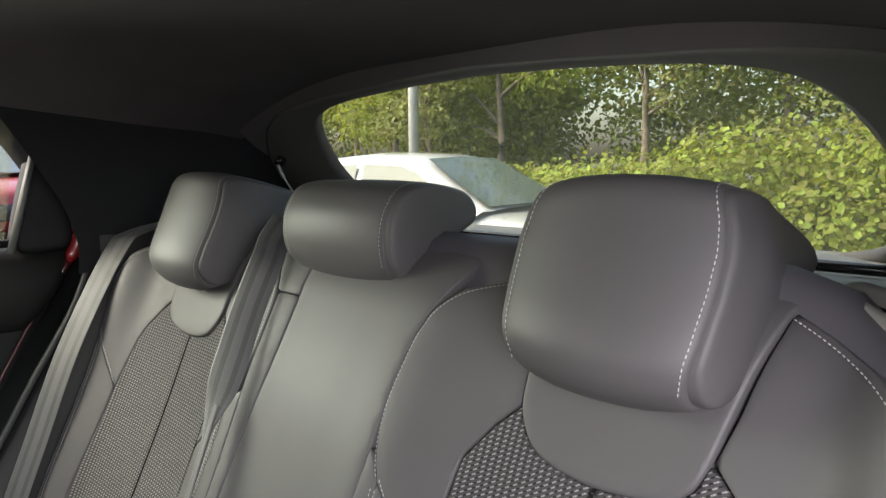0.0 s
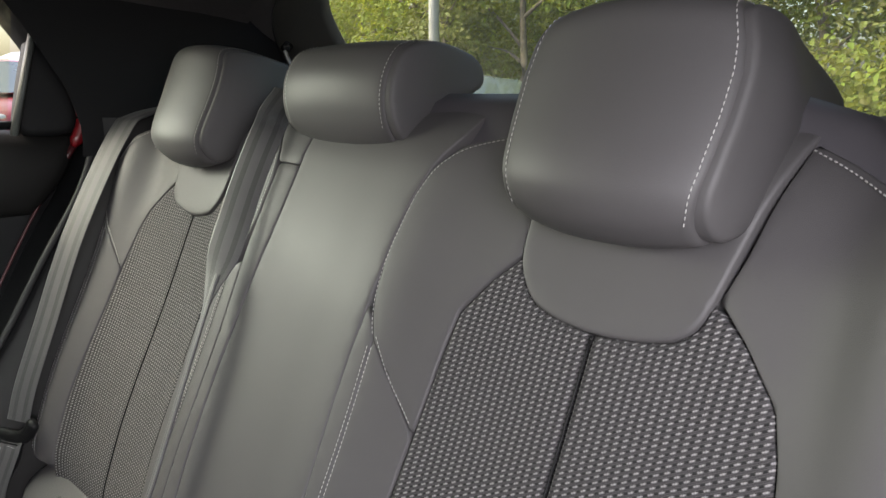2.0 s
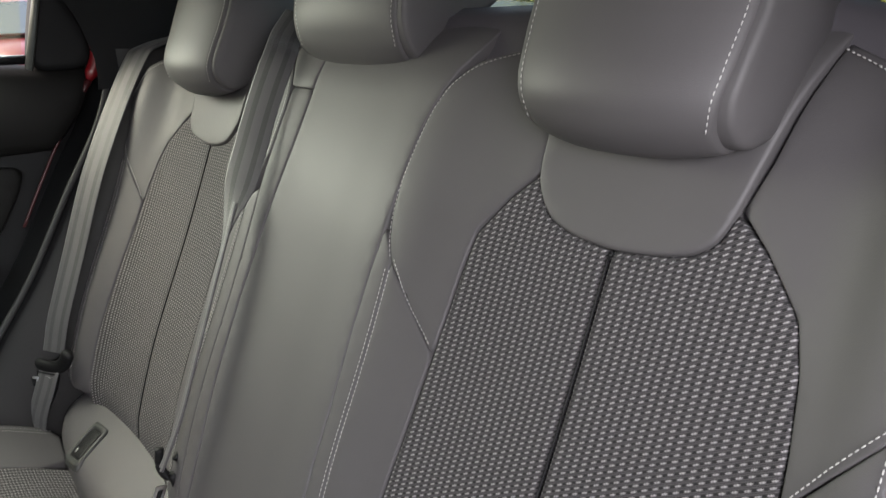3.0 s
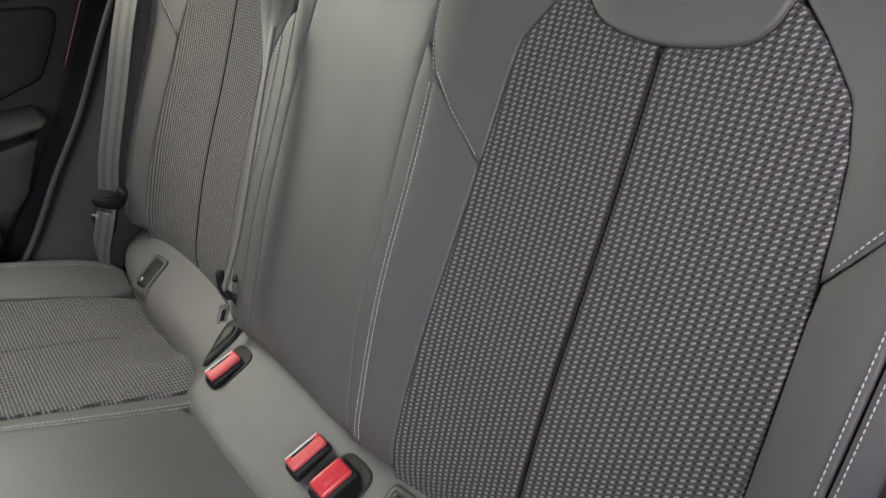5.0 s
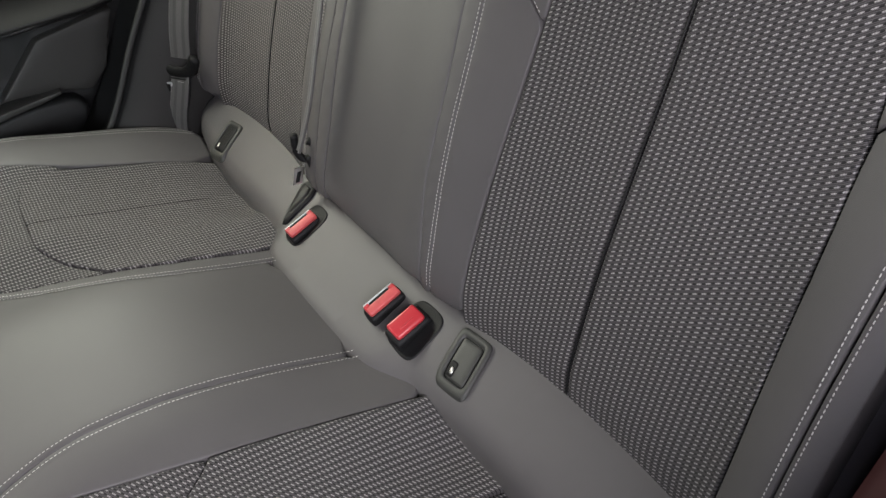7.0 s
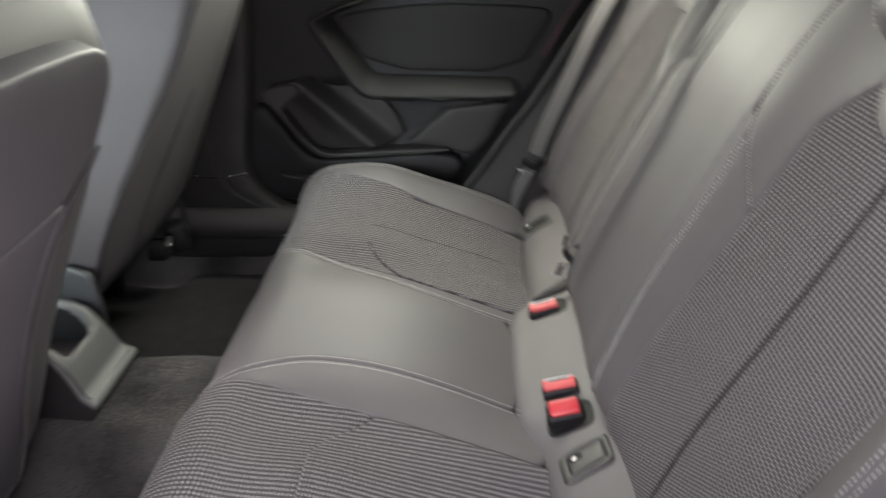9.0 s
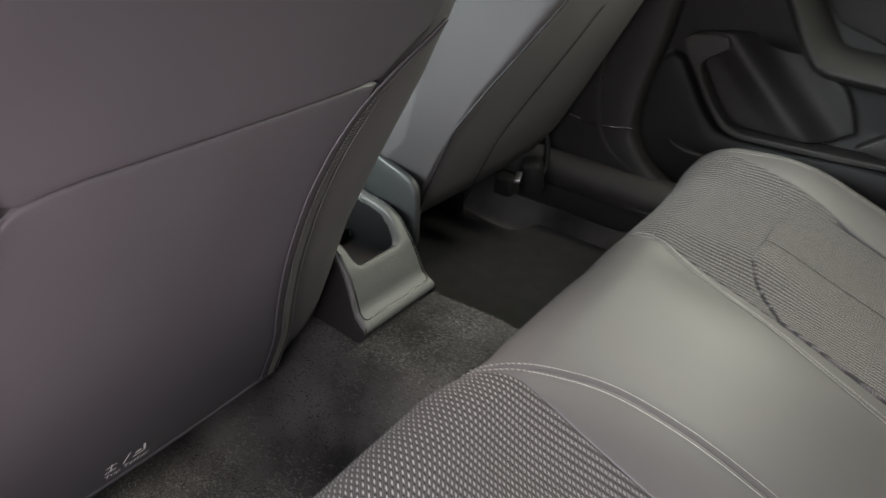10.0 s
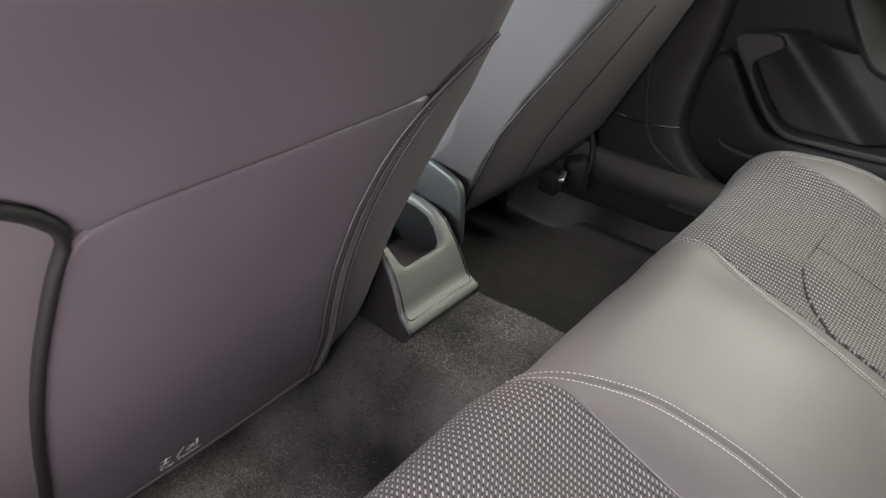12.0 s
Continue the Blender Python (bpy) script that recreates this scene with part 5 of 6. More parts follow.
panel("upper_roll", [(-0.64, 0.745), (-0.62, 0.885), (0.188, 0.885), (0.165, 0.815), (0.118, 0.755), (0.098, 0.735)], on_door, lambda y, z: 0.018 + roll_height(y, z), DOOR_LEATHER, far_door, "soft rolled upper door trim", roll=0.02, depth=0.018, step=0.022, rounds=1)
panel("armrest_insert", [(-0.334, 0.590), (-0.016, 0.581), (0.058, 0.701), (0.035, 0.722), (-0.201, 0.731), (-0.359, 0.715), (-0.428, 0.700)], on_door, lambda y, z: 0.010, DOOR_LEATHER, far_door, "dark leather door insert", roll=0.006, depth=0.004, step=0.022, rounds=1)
PULL = [((-0.340, 0.737), (-0.342, 0.748)), ((-0.395, 0.716), (-0.420, 0.724)), ((-0.422, 0.702), (-0.466, 0.704)), ((-0.423, 0.696), (-0.475, 0.692)), ((-0.405, 0.672), (-0.452, 0.659)), ((-0.372, 0.626), (-0.415, 0.602)), ((-0.348, 0.594), (-0.386, 0.558)),
        ((-0.334, 0.580), (-0.368, 0.538)), ((-0.315, 0.577), (-0.345, 0.528)), ((-0.27, 0.576), (-0.28, 0.526)), ((-0.18, 0.573), (-0.18, 0.525)), ((-0.08, 0.570), (-0.075, 0.524)), ((-0.030, 0.568), (-0.032, 0.530)), ((-0.020, 0.562), (-0.021, 0.548))]
rings = [[on_door(a[0] + (b[0] - a[0]) * f, a[1] + (b[1] - a[1]) * f, h) for f, h in ((-0.02, 0.0), (0.0, 0.008), (0.05, 0.014), (0.40, 0.040), (0.62, 0.053), (0.70, 0.0555), (0.77, 0.0535), (0.94, 0.042), (0.99, 0.034), (1.0, 0.024), (0.97, 0.0))] for a, b in PULL]
loft("door_pull", rings, TRIM, far_door, "bent grey-black door pull and armrest", closed=False)
tube("pull_shut_line", [on_door(y, 0.532, 0.0475) for y in np.linspace(-0.22, -0.06, 8)], 0.0010, GLOSS, far_door, "dark shut line", sides=6)
panel("pocket_well", [(-0.573, 0.549), (-0.484, 0.419), (-0.441, 0.405), (-0.264, 0.421), (-0.300, 0.50), (-0.35, 0.535), (-0.42, 0.572), (-0.505, 0.572)], on_door, well_height, TRIM, far_door, "moulded bottle pocket", roll=0.004, depth=0.003, step=0.010, rounds=1)
RIM_OUT = [(-0.587, 0.552), (-0.574, 0.523), (-0.542, 0.481), (-0.509, 0.437), (-0.489, 0.413), (-0.468, 0.399), (-0.445, 0.393), (-0.395, 0.396), (-0.30, 0.399), (-0.171, 0.410)]
RIM_IN = [(-0.171, 0.418), (-0.295, 0.412), (-0.398, 0.406), (-0.445, 0.404), (-0.468, 0.411), (-0.488, 0.427), (-0.508, 0.448), (-0.530, 0.478), (-0.543, 0.503), (-0.538, 0.515), (-0.515, 0.533), (-0.497, 0.545), (-0.513, 0.566)]
panel("pocket_rim", RIM_OUT + RIM_IN, on_door, lambda y, z: 0.046 - 0.10 * max(0.0, z - 0.515), DOOR_MID, far_door, "grey-black rim of the door pocket", roll=0.0025, depth=0.002, step=0.006, rounds=1, back=0.044)
panel("lower_wing", [(-0.264, 0.423), (-0.171, 0.503), (-0.036, 0.518), (-0.083, 0.424), (-0.12, 0.395), (-0.20, 0.416)], on_door, lambda y, z: 0.024, DOOR_MID, far_door, "flat moulded wing behind the pocket", roll=0.003, depth=0.003, step=0.02, rounds=0)
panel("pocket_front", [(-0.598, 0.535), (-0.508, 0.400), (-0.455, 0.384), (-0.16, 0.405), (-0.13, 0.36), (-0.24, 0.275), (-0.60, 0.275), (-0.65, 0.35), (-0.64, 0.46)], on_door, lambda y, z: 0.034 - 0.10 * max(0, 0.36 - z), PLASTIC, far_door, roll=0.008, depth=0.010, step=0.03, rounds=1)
panel("lower_ridge", [(-0.570, 0.364), (-0.545, 0.350), (-0.455, 0.346), (-0.36, 0.352), (-0.36, 0.340), (-0.455, 0.335), (-0.550, 0.338)], on_door, lambda y, z: 0.046, TRIM, far_door, "raised ridge", roll=0.004, depth=0.004, step=0.01, rounds=1)
# window frame and blanked quarter
panel("quarter_blank", [(0.128, 1.045), (0.180, 0.945), (0.190, 0.90), (0.176, 0.868), (0.086, 0.868), (0.100, 0.94)], lambda y, z, h: Vector((-0.700 + h, y, z)), zero, PLASTIC, far_door, "black blanked window corner", roll=0.012, depth=0.008, step=0.02, rounds=1)
tube("window_divider", [Vector((-0.692, 0.132, 1.048)), Vector((-0.692, 0.108, 0.96)), Vector((-0.692, 0.084, 0.872))], 0.010, GREY_PLASTIC, far_door, "grey window divider bar", sides=10, flat=0.6)
tube("door_paint_edge", curve3([(-0.700, 0.172, 0.985), (-0.700, 0.184, 0.945), (-0.700, 0.192, 0.905), (-0.700, 0.188, 0.880), (-0.700, 0.172, 0.850)], 6), [0.004] + [0.011] * 22 + [0.008, 0.005], PAINT, far_door, "glossy red painted door edge", sides=10)
# same painted edge further down, its shade put into a darker red
tube("door_lower_edge", curve3([(-0.700, 0.172, 0.850), (-0.705, 0.112, 0.758), (-0.708, 0.074, 0.692), (-0.710, 0.035, 0.62)], 6), [0.006, 0.005] + [0.0025] * 17, SHADED_PAINT, far_door, "lower red door edge, coloured dark for shade", sides=8)
sheet("door_glass", [0, 0.25, 0.5, 0.75, 1.0], [0, 0.5, 1.0], lambda u, w: Vector((-0.712 + 0.02 * w, -0.62 + u * 0.70 + w * 0.03 * u, 0.885 + w * 0.24)), GLASS, far_door, "tinted window pane").visible_shadow = False
tube("sill_seal", [Vector((-0.700, -0.62, 0.888)), Vector((-0.702, 0.09, 0.888))], 0.007, GLOSS, far_door, "rubber window seal", sides=8)

# ---- body sides: door openings, pillars, sills ----
APERTURE = [(-0.50, 1.125), (-0.2, 1.13), (0.0, 1.122), (0.062, 1.105), (0.105, 1.05), (0.155, 0.965), (0.180, 0.90), (0.178, 0.85), (0.150, 0.78), (0.088, 0.68), (0.020, 0.565), (-0.045, 0.475), (-0.105, 0.385), (-0.165, 0.315), (-0.23, 0.262), (-0.31, 0.235), (-0.60, 0.23)]
sides = []
for s, nm in ((1, "near"), (-1, "far")):
    side = thing("car_side_%s" % ("near_door_opening" if s > 0 else "far_door_opening"), (s * 0.66, -0.2, 0.25), "red painted car body side round the rear door opening", "car body", kind="structure")
    ap = curve3([(s * 0.66, y, z) for y, z in APERTURE], 5)
    rings = []
    for q in ap:
        rings.append([Vector((s * 0.612, q.y + 0.012, q.z + (0.004 if q.z > 1 else 0.0))), Vector((s * 0.622, q.y + 0.002, q.z)), Vector((s * 0.640, q.y, q.z - 0.001)), Vector((s * 0.655, q.y + 0.018, q.z + 0.004)),
                      Vector((s * 0.70, q.y + 0.026, q.z + 0.006)), Vector((s * 0.725, q.y + 0.0, q.z + 0.0)), Vector((s * 0.765, q.y - 0.005, q.z - 0.005))])
    # near frame takes the darkened red, which paints in its shade
    loft("door_frame", rings, SHADED_PAINT if s > 0 else PLASTIC, side, "red painted door frame, coloured dark for shade" if s > 0 else "black lined door frame", cap=(False, False), closed=False)
    tube("door_seal", [Vector((s * (0.630 if s > 0 else 0.618), q.y - 0.002, q.z - 0.002)) for q in ap], 0.012 if s > 0 else 0.005, TYRE, side, "black rubber door seal", sides=8)
    panel("pillar_trim", [(-0.52, 0.15), (-0.52, 0.272), (-0.571, 0.290), (-0.611, 0.327), (-0.632, 0.377), (-0.624, 0.463), (-0.610, 0.54), (-0.585, 0.80), (-0.56, 1.12), (-0.72, 1.14), (-0.88, 1.10), (-0.90, 0.6), (-0.95, 0.15)], lambda y, z, h: Vector((s * (0.665 - h), y, z)), lambda y, z: 0.02 * smoothstep(0.6, 0.3, z), TRIM, side, "grey-black centre pillar trim", roll=0.010, depth=0.012, step=0.04, rounds=1)
    tube("pillar_ridge", curve3([(s * 0.646, -0.712, 0.50), (s * 0.644, -0.703, 0.408), (s * 0.644, -0.689, 0.354), (s * 0.646, -0.663, 0.317), (s * 0.648, -0.604, 0.285)], 6), 0.0045, TRIM, side, "moulded ridge on the pillar foot", sides=8)
    tube("pillar_seam", [Vector((s * 0.6445, y, z)) for y, z in ((-0.76, 0.366), (-0.723, 0.361), (-0.692, 0.360), (-0.627, 0.372))], 0.0022, GLOSS, side, "dark seam between pillar trims", sides=6)
    tube("sill_trim", [Vector((s * 0.66, -1.6, 0.245)), Vector((s * 0.655, -0.75, 0.245)), Vector((s * 0.655, -0.30, 0.245))], 0.042, DOOR_MID, side, "grey plastic sill trim", sides=14)
    # wheel-arch trim beside the backrest; near side's red is darkened to stand for shade
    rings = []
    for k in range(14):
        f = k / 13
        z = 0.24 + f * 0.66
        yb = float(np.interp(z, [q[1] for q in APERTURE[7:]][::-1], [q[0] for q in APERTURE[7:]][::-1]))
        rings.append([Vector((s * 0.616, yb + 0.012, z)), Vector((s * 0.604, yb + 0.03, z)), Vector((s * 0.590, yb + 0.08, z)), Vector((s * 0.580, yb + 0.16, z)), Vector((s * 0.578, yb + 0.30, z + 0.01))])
    loft("arch_trim", rings, SHADED_PAINT if s > 0 else TRIM, side, "red inner frame beside the backrest, coloured dark for shade" if s > 0 else "black trim beside the backrest", cap=(False, False), closed=False)
    # rear pillar trim
    FY = table([0.84, 0.879, 0.944, 1.034, 1.101, 1.14], [0.160, 0.164, 0.148, 0.098, 0.055, 0.02])
    sheet("rear_pillar_trim", np.linspace(0, 1, 20), np.linspace(0.84, 1.14, 14), lambda u, z: Vector((s * (0.609 - 0.02 * u + 0.02 * math.sin(u * 3.1)), FY(z) + u * ((0.455 + (1.135 - z)) - FY(z)), z)), PLASTIC, side, "dark moulded rear pillar trim")
    # outer skin
    sheet("quarter_skin", np.linspace(0.10, 0.95, 8), np.linspace(-0.15, 0.9, 8), lambda y, z: Vector((s * (0.745 + 0.06 * math.sin((z + 0.15) * 2.9)), y + max(0, (0.55 - z)) * -0.2, z)), PAINT, side, "red outer skin")
    sheet("sill_skin", [-1.7, -1.0, -0.2], [-0.15, 0.1, 0.22], lambda y, z: Vector((s * 0.76, y, z)), PAINT, side, "red outer sill")
    sheet("front_door_lining", np.linspace(-1.75, -0.86, 8), np.linspace(0.2, 0.86, 8), lambda y, z: Vector((s * (0.70 - 0.03 * math.sin((z - 0.2) * 4.5)), y, z)), PLASTIC, side, "dark front door lining")
    sides.append(side)

# ---- roof ----
roof = thing("ceiling", (0, -0.3, 1.2), "dark cloth headliner under the car roof", "headliner", kind="structure")
ZC = table([-1.25, -0.6, -0.1, 0.2, 0.38, 0.46], [1.165, 1.205, 1.200, 1.180, 1.160, 1.142])
sheet("headliner", np.linspace(-0.64, 0.64, 41), np.linspace(-1.25, 0.455, 40), lambda x, y: Vector((x, y, ZC(y) - 0.10 * max(0, (abs(x) - 0.12) / 0.52) ** 2.4)), HEADLINER, roof, "dark charcoal headliner cloth")
sheet("roof_skin", np.linspace(-0.70, 0.70, 13), np.linspace(-1.3, 0.50, 14), lambda x, y: Vector((x, y, ZC(y) + 0.055 - 0.10 * max(0, (abs(x) - 0.12) / 0.58) ** 2.4)), PAINT, roof, "red outer roof skin")

# ---- tailgate with rear window ----
tailgate = thing("tailgate", (0, 0.6, 0.9), "tailgate with curved rear window in a dark plastic frame", "tailgate", kind="structure")
GLASS_HALF = [(0.0, 1.127), (0.12, 1.1245), (0.20, 1.1205), (0.28, 1.115), (0.345, 1.105), (0.385, 1.091), (0.410, 1.070), (0.425, 1.045), (0.441, 1.012), (0.441, 0.975), (0.432, 0.940), (0.405, 0.915), (0.34, 0.902), (0.20, 0.894), (0.08, 0.890), (0.0, 0.889)]
FRAME_HALF = [(0.0, 1.1425), (0.10, 1.140), (0.22, 1.133), (0.35, 1.1255), (0.45, 1.112), (0.52, 1.088), (0.57, 1.052), (0.60, 1.012), (0.607, 0.975), (0.600, 0.935), (0.56, 0.890), (0.45, 0.868), (0.30, 0.860), (0.10, 0.856), (0.0, 0.855)]


def on_gate(x, z, h):
    return Vector((x, 0.46 + (1.13 - z) - h * 0.707 - 0.05 * (x / 0.5) ** 2 * 0.6, z - h * 0.707))


def full(half):
    p = resample(chaikin([q for q in half], 2, closed=False), 0.014)
    return [tuple(q) for q in p] + [(-x, z) for x, z in p[-2:0:-1]]


def loop_of(half, n=160):
    p = np.array(full(half) + [full(half)[0]])
    seg = np.concatenate([[0], np.cumsum(np.linalg.norm(np.diff(p, axis=0), axis=1))])
    t = np.linspace(0, seg[-1], n, endpoint=False)
    return np.stack([np.interp(t, seg, p[:, 0]), np.interp(t, seg, p[:, 1])], axis=1)


gi, fo = loop_of(GLASS_HALF), loop_of(FRAME_HALF)
rings = []
for f, h in ((0.0, -0.004), (0.0, 0.010), (0.06, 0.014), (0.5, 0.018), (0.93, 0.022), (1.0, 0.018), (1.0, -0.02)):
    rings.append([on_gate(*(a * (1 - f) + b * f), h) for a, b in zip(gi, fo)])
loft("window_frame", rings, FRAME_GREY, tailgate, "dark plastic window surround", cap=(False, False))
tube("frame_seal", [on_gate(*q, 0.012) for q in fo] + [on_gate(*fo[0], 0.012)], 0.0045, TYRE, tailgate, "black rubber seal", sides=8)
# headliner cloth turned down to the window surround
arc = [q for q in sorted(fo.tolist()) if q[1] > 1.04]
rings = []
for x, z in arc:
    a, c = on_gate(x, z, 0.019), Vector((x, 0.435, ZC(0.435) - 0.10 * max(0, (abs(x) - 0.12) / 0.52) ** 2.4 - 0.001))
    rings.append([a + (c - a) * f + Vector((0, 0, -0.004 * math.sin(f * math.pi))) for f in (0.0, 0.2, 0.45, 0.7, 1.0)])
loft("header_trim", rings, HEADLINER, roof, "dark cloth edge above the rear window", cap=(False, False), closed=False)
panes = [on_gate(*q, -0.002) for q in gi]
mesh_part("rear_window_pane", panes + [on_gate(0, 1.0, -0.002)], [(i, (i + 1) % len(gi), len(gi)) for i in range(len(gi))], GLASS, tailgate, "lightly tinted rear window").visible_shadow = False
sheet("tailgate_lining", np.linspace(-0.64, 0.64, 9), np.linspace(0, 1, 5), lambda x, u: Vector((x, 0.70 + 0.06 * u, 0.868 - 0.75 * u)), TRIM, tailgate, "dark tailgate lining")
sheet("tailgate_skin", np.linspace(-0.66, 0.66, 9), np.linspace(0, 1, 7), lambda x, u: Vector((x, 0.76 + 0.10 * math.sin(u * 2.5) - 0.05 * (x / 0.6) ** 2, 0.87 - 0.80 * u)), PAINT, tailgate, "red tailgate skin")
knob = thing("pull_cord", tuple(on_gate(-0.548, 1.035, 0.02)), "black lifting knob with a pale parcel shelf cord", "cord")
tube("knob", [on_gate(-0.545, 1.037, 0.015), on_gate(-0.545, 1.037, 0.034)], 0.0085, GLOSS, knob, "black knob", sides=12)
tube("cord", curve3([on_gate(-0.545, 1.036, 0.034), on_gate(-0.540, 1.022, 0.045), on_gate(-0.530, 0.99, 0.06), on_gate(-0.520, 0.95, 0.075), on_gate(-0.515, 0.90, 0.09)], 5), [0.0036] * 6 + [0.0018] * 15, GALV, knob, "pale cord", sides=8)

# ---- parcel shelf ----
shelf = thing("parcel_shelf", (0, 0.5, 0.86), "dark grey parcel shelf behind the backrest", "parcel shelf")
sheet("shelf_board", np.linspace(-0.56, 0.56, 12), np.linspace(0.395, 0.715, 8), lambda x, y: Vector((x, y, 0.896 + 0.004 * math.sin(y * 30))), SHELF, shelf, "pale grained shelf board", thick=0.012)
tube("shelf_edge", [Vector((x, 0.390, 0.899)) for x in np.linspace(-0.56, 0.56, 8)], 0.010, GREY_PLASTIC, shelf, "pale grey front edge", sides=10)
tube("shelf_hinge", [Vector((x, 0.56, 0.907)) for x in np.linspace(-0.50, 0.50, 8)], 0.006, GLOSS, shelf, "dark hinge line", sides=8)
for s in (1, -1):
    rest = thing("shelf_side_rest", (s * 0.57, 0.45, 0.86), "grey-black side rest of the parcel shelf", "trim")
    block("rest", (s * 0.575, 0.53, 0.893), (0.10, 0.30, 0.04), SHELF, rest, bevel=0.015)
    handle = thing("backrest_release", (s * 0.532, 0.345, 0.88), "pale grey backrest release lever in a dark recess", "lever", "backrest releases")
    ringed = lambda f, dz, dy: [Vector((s * (0.532 + math.copysign(abs(math.cos(a)) ** 0.7, math.cos(a)) * 0.075 * f), 0.345 + dy + math.copysign(abs(math.sin(a)) ** 0.7, math.sin(a)) * 0.042 * f, 0.886 + dz - 0.020 * math.cos(a))) for a in (2 * math.pi * k / 40 for k in range(40))]
    loft("recess_skirt", [ringed(1.02, -0.035, 0.0), ringed(1.05, -0.006, 0.0), ringed(1.0, 0.002, 0.0)], TRIM, handle, "dark skirt round the recess", cap=(False, False))
    loft("bezel", [ringed(f, dz, 0.002) for f, dz in ((0.985, 0.001), (0.985, 0.012), (0.93, 0.019), (0.82, 0.020), (0.72, 0.014), (0.68, 0.0))], SHELF, handle, "pale grey bezel", cap=(False, False))
    loft("recess", [ringed(0.69, 0.004, 0.002), ringed(0.60, -0.016, 0.002), ringed(0.2, -0.018, 0.002)], GLOSS, handle, "dark recess", cap=(False, True))
    block("lever", (s * 0.532, 0.347, 0.884), (0.06, 0.03, 0.008), GLOSS, handle, "dark lever", bevel=0.003)

# ---- front of the cabin ----
front = thing("dashboard", (0, -1.8, 0.5), "dark dashboard closing the cabin's front", "dashboard", kind="structure")
block("dash_top", (0, -1.85, 0.66), (1.40, 0.42, 0.34), PLASTIC, front, bevel=0.06)
sheet("bulkhead", np.linspace(-0.72, 0.72, 5), np.linspace(0.0, 0.7, 5), lambda x, z: Vector((x, -1.78 + 0.1 * z, z)), CARPET, front, "dark bulkhead")
sheet("underbody", np.linspace(-0.74, 0.74, 5), np.linspace(-1.8, 0.9, 7), lambda x, y: Vector((x, y, 0.04)), PLASTIC, front, "dark underbody")

# ---- outdoors ----
GZ = -0.32
ground = thing("ground", (0, 0, GZ), "grey asphalt car park ground", "ground", kind="structure")
mesh_part("asphalt", [(-900, -900, GZ), (900, -900, GZ), (900, 900, GZ), (-900, 900, GZ)], [(0, 1, 2, 3)], ASPHALT, ground, smooth=False)
kerb = thing("kerb", (-3, 6.4, GZ), "pale concrete kerb before the hedge", "kerb", kind="structure")
block("kerb_stone", (-3.0, 6.3, GZ + 0.06), (24, 0.14, 0.12), GALV, kerb, bevel=0.02)
bank = thing("planting_bank", (-3, 8, GZ), "dark soil bank under the hedge", "bank", kind="structure")


def bank_z(x, y):
    return GZ + 0.1 + 0.25 * smoothstep(6.5, 7.6, y)


sheet("soil", np.linspace(-40, 14, 60), np.linspace(6.4, 26, 30), lambda x, y: Vector((x, y, bank_z(x, y) - 0.05 + 0.1 * noise.noise(Vector((x, y, 0))))), SOIL, bank)


def leaves(name, centres, count, size, mat, parent, label, seed, flat=0.5):
    """A mass of single folded leaves strewn over lumps (place, radii)."""
    r = np.random.default_rng(seed)
    vol = np.array([c[1][0] * c[1][2] + c[1][0] * c[1][1] for c in centres])
    pick = r.choice(len(centres), count, p=vol / vol.sum())
    verts, faces = [], []
    for i in pick:
        (cx_, cy_, cz_), (rx, ry, rz) = centres[i]
        d = r.normal(size=3)
        d /= np.linalg.norm(d)
        f = r.uniform(0.62, 1.06)
        p = Vector((cx_ + d[0] * rx * f, cy_ + d[1] * ry * f, cz_ + d[2] * rz * f))
        nrm = Vector((d[0] * 0.5 + r.normal() * 0.5, d[1] * 0.5 - 0.35 + r.normal() * 0.5, d[2] * 0.4 + 0.55 + r.normal() * 0.4)).normalized()
        t = nrm.cross(Vector((r.normal(), r.normal(), r.normal() - 0.4))).normalized()
        b = nrm.cross(t)
        l = size * r.uniform(0.55, 1.3)
        w = l * flat
        k = len(verts)
        up = nrm * l * 0.12
        verts += [p, p + t * l * 0.35 + b * w * 0.5 + up, p + t * l * 0.42, p + t * l * 0.35 - b * w * 0.5 + up, p + t * l * 0.75 + b * w * 0.33 + up * 0.6, p + t * l * 0.75 - b * w * 0.33 + up * 0.6, p + t * l - up * 0.8]
        faces += [(k, k + 2, k + 1), (k, k + 3, k + 2), (k + 1, k + 2, k + 6, k + 4), (k + 2, k + 3, k + 5, k + 6)]
    return mesh_part(name, verts, faces, mat, parent, label)


rr = np.random.default_rng(11)
hedge = thing("bramble_hedge", (-2, 7.5, GZ), "dense sunlit bramble hedge with yellow-green leaves", "hedge", kind="stuff")
lumps = []
for i in range(90):
    x = rr.uniform(-6.6, 7)
    up = float(np.interp(x, [-6.6, -5, -3.5, -1, 2, 7], [0.9, 1.15, 1.4, 1.9, 2.6, 2.8]))
    y = rr.uniform(7.1, 8.8)
    lumps.append(((x, y, GZ + up * rr.uniform(0.25, 0.85)), (rr.uniform(0.6, 1.1), rr.uniform(0.5, 0.8), rr.uniform(0.35, 0.6))))
leaves("bramble_leaves", lumps, 52000, 0.078, LEAF, hedge, "yellow-green bramble leaves", 5, flat=0.75)
thicket = thing("thicket", (-2, 11, GZ), "tall shaded thicket of mixed trees behind the hedge", "trees", kind="stuff")
lumps2 = []
for i in range(170):
    x = rr.uniform(-18, 9)
    y = rr.uniform(9.4, 13)
    z = GZ + rr.uniform(0.6, 6.8)
    lumps2.append(((x, y, z), (rr.uniform(0.7, 1.4), rr.uniform(0.5, 1.0), rr.uniform(0.5, 1.0))))
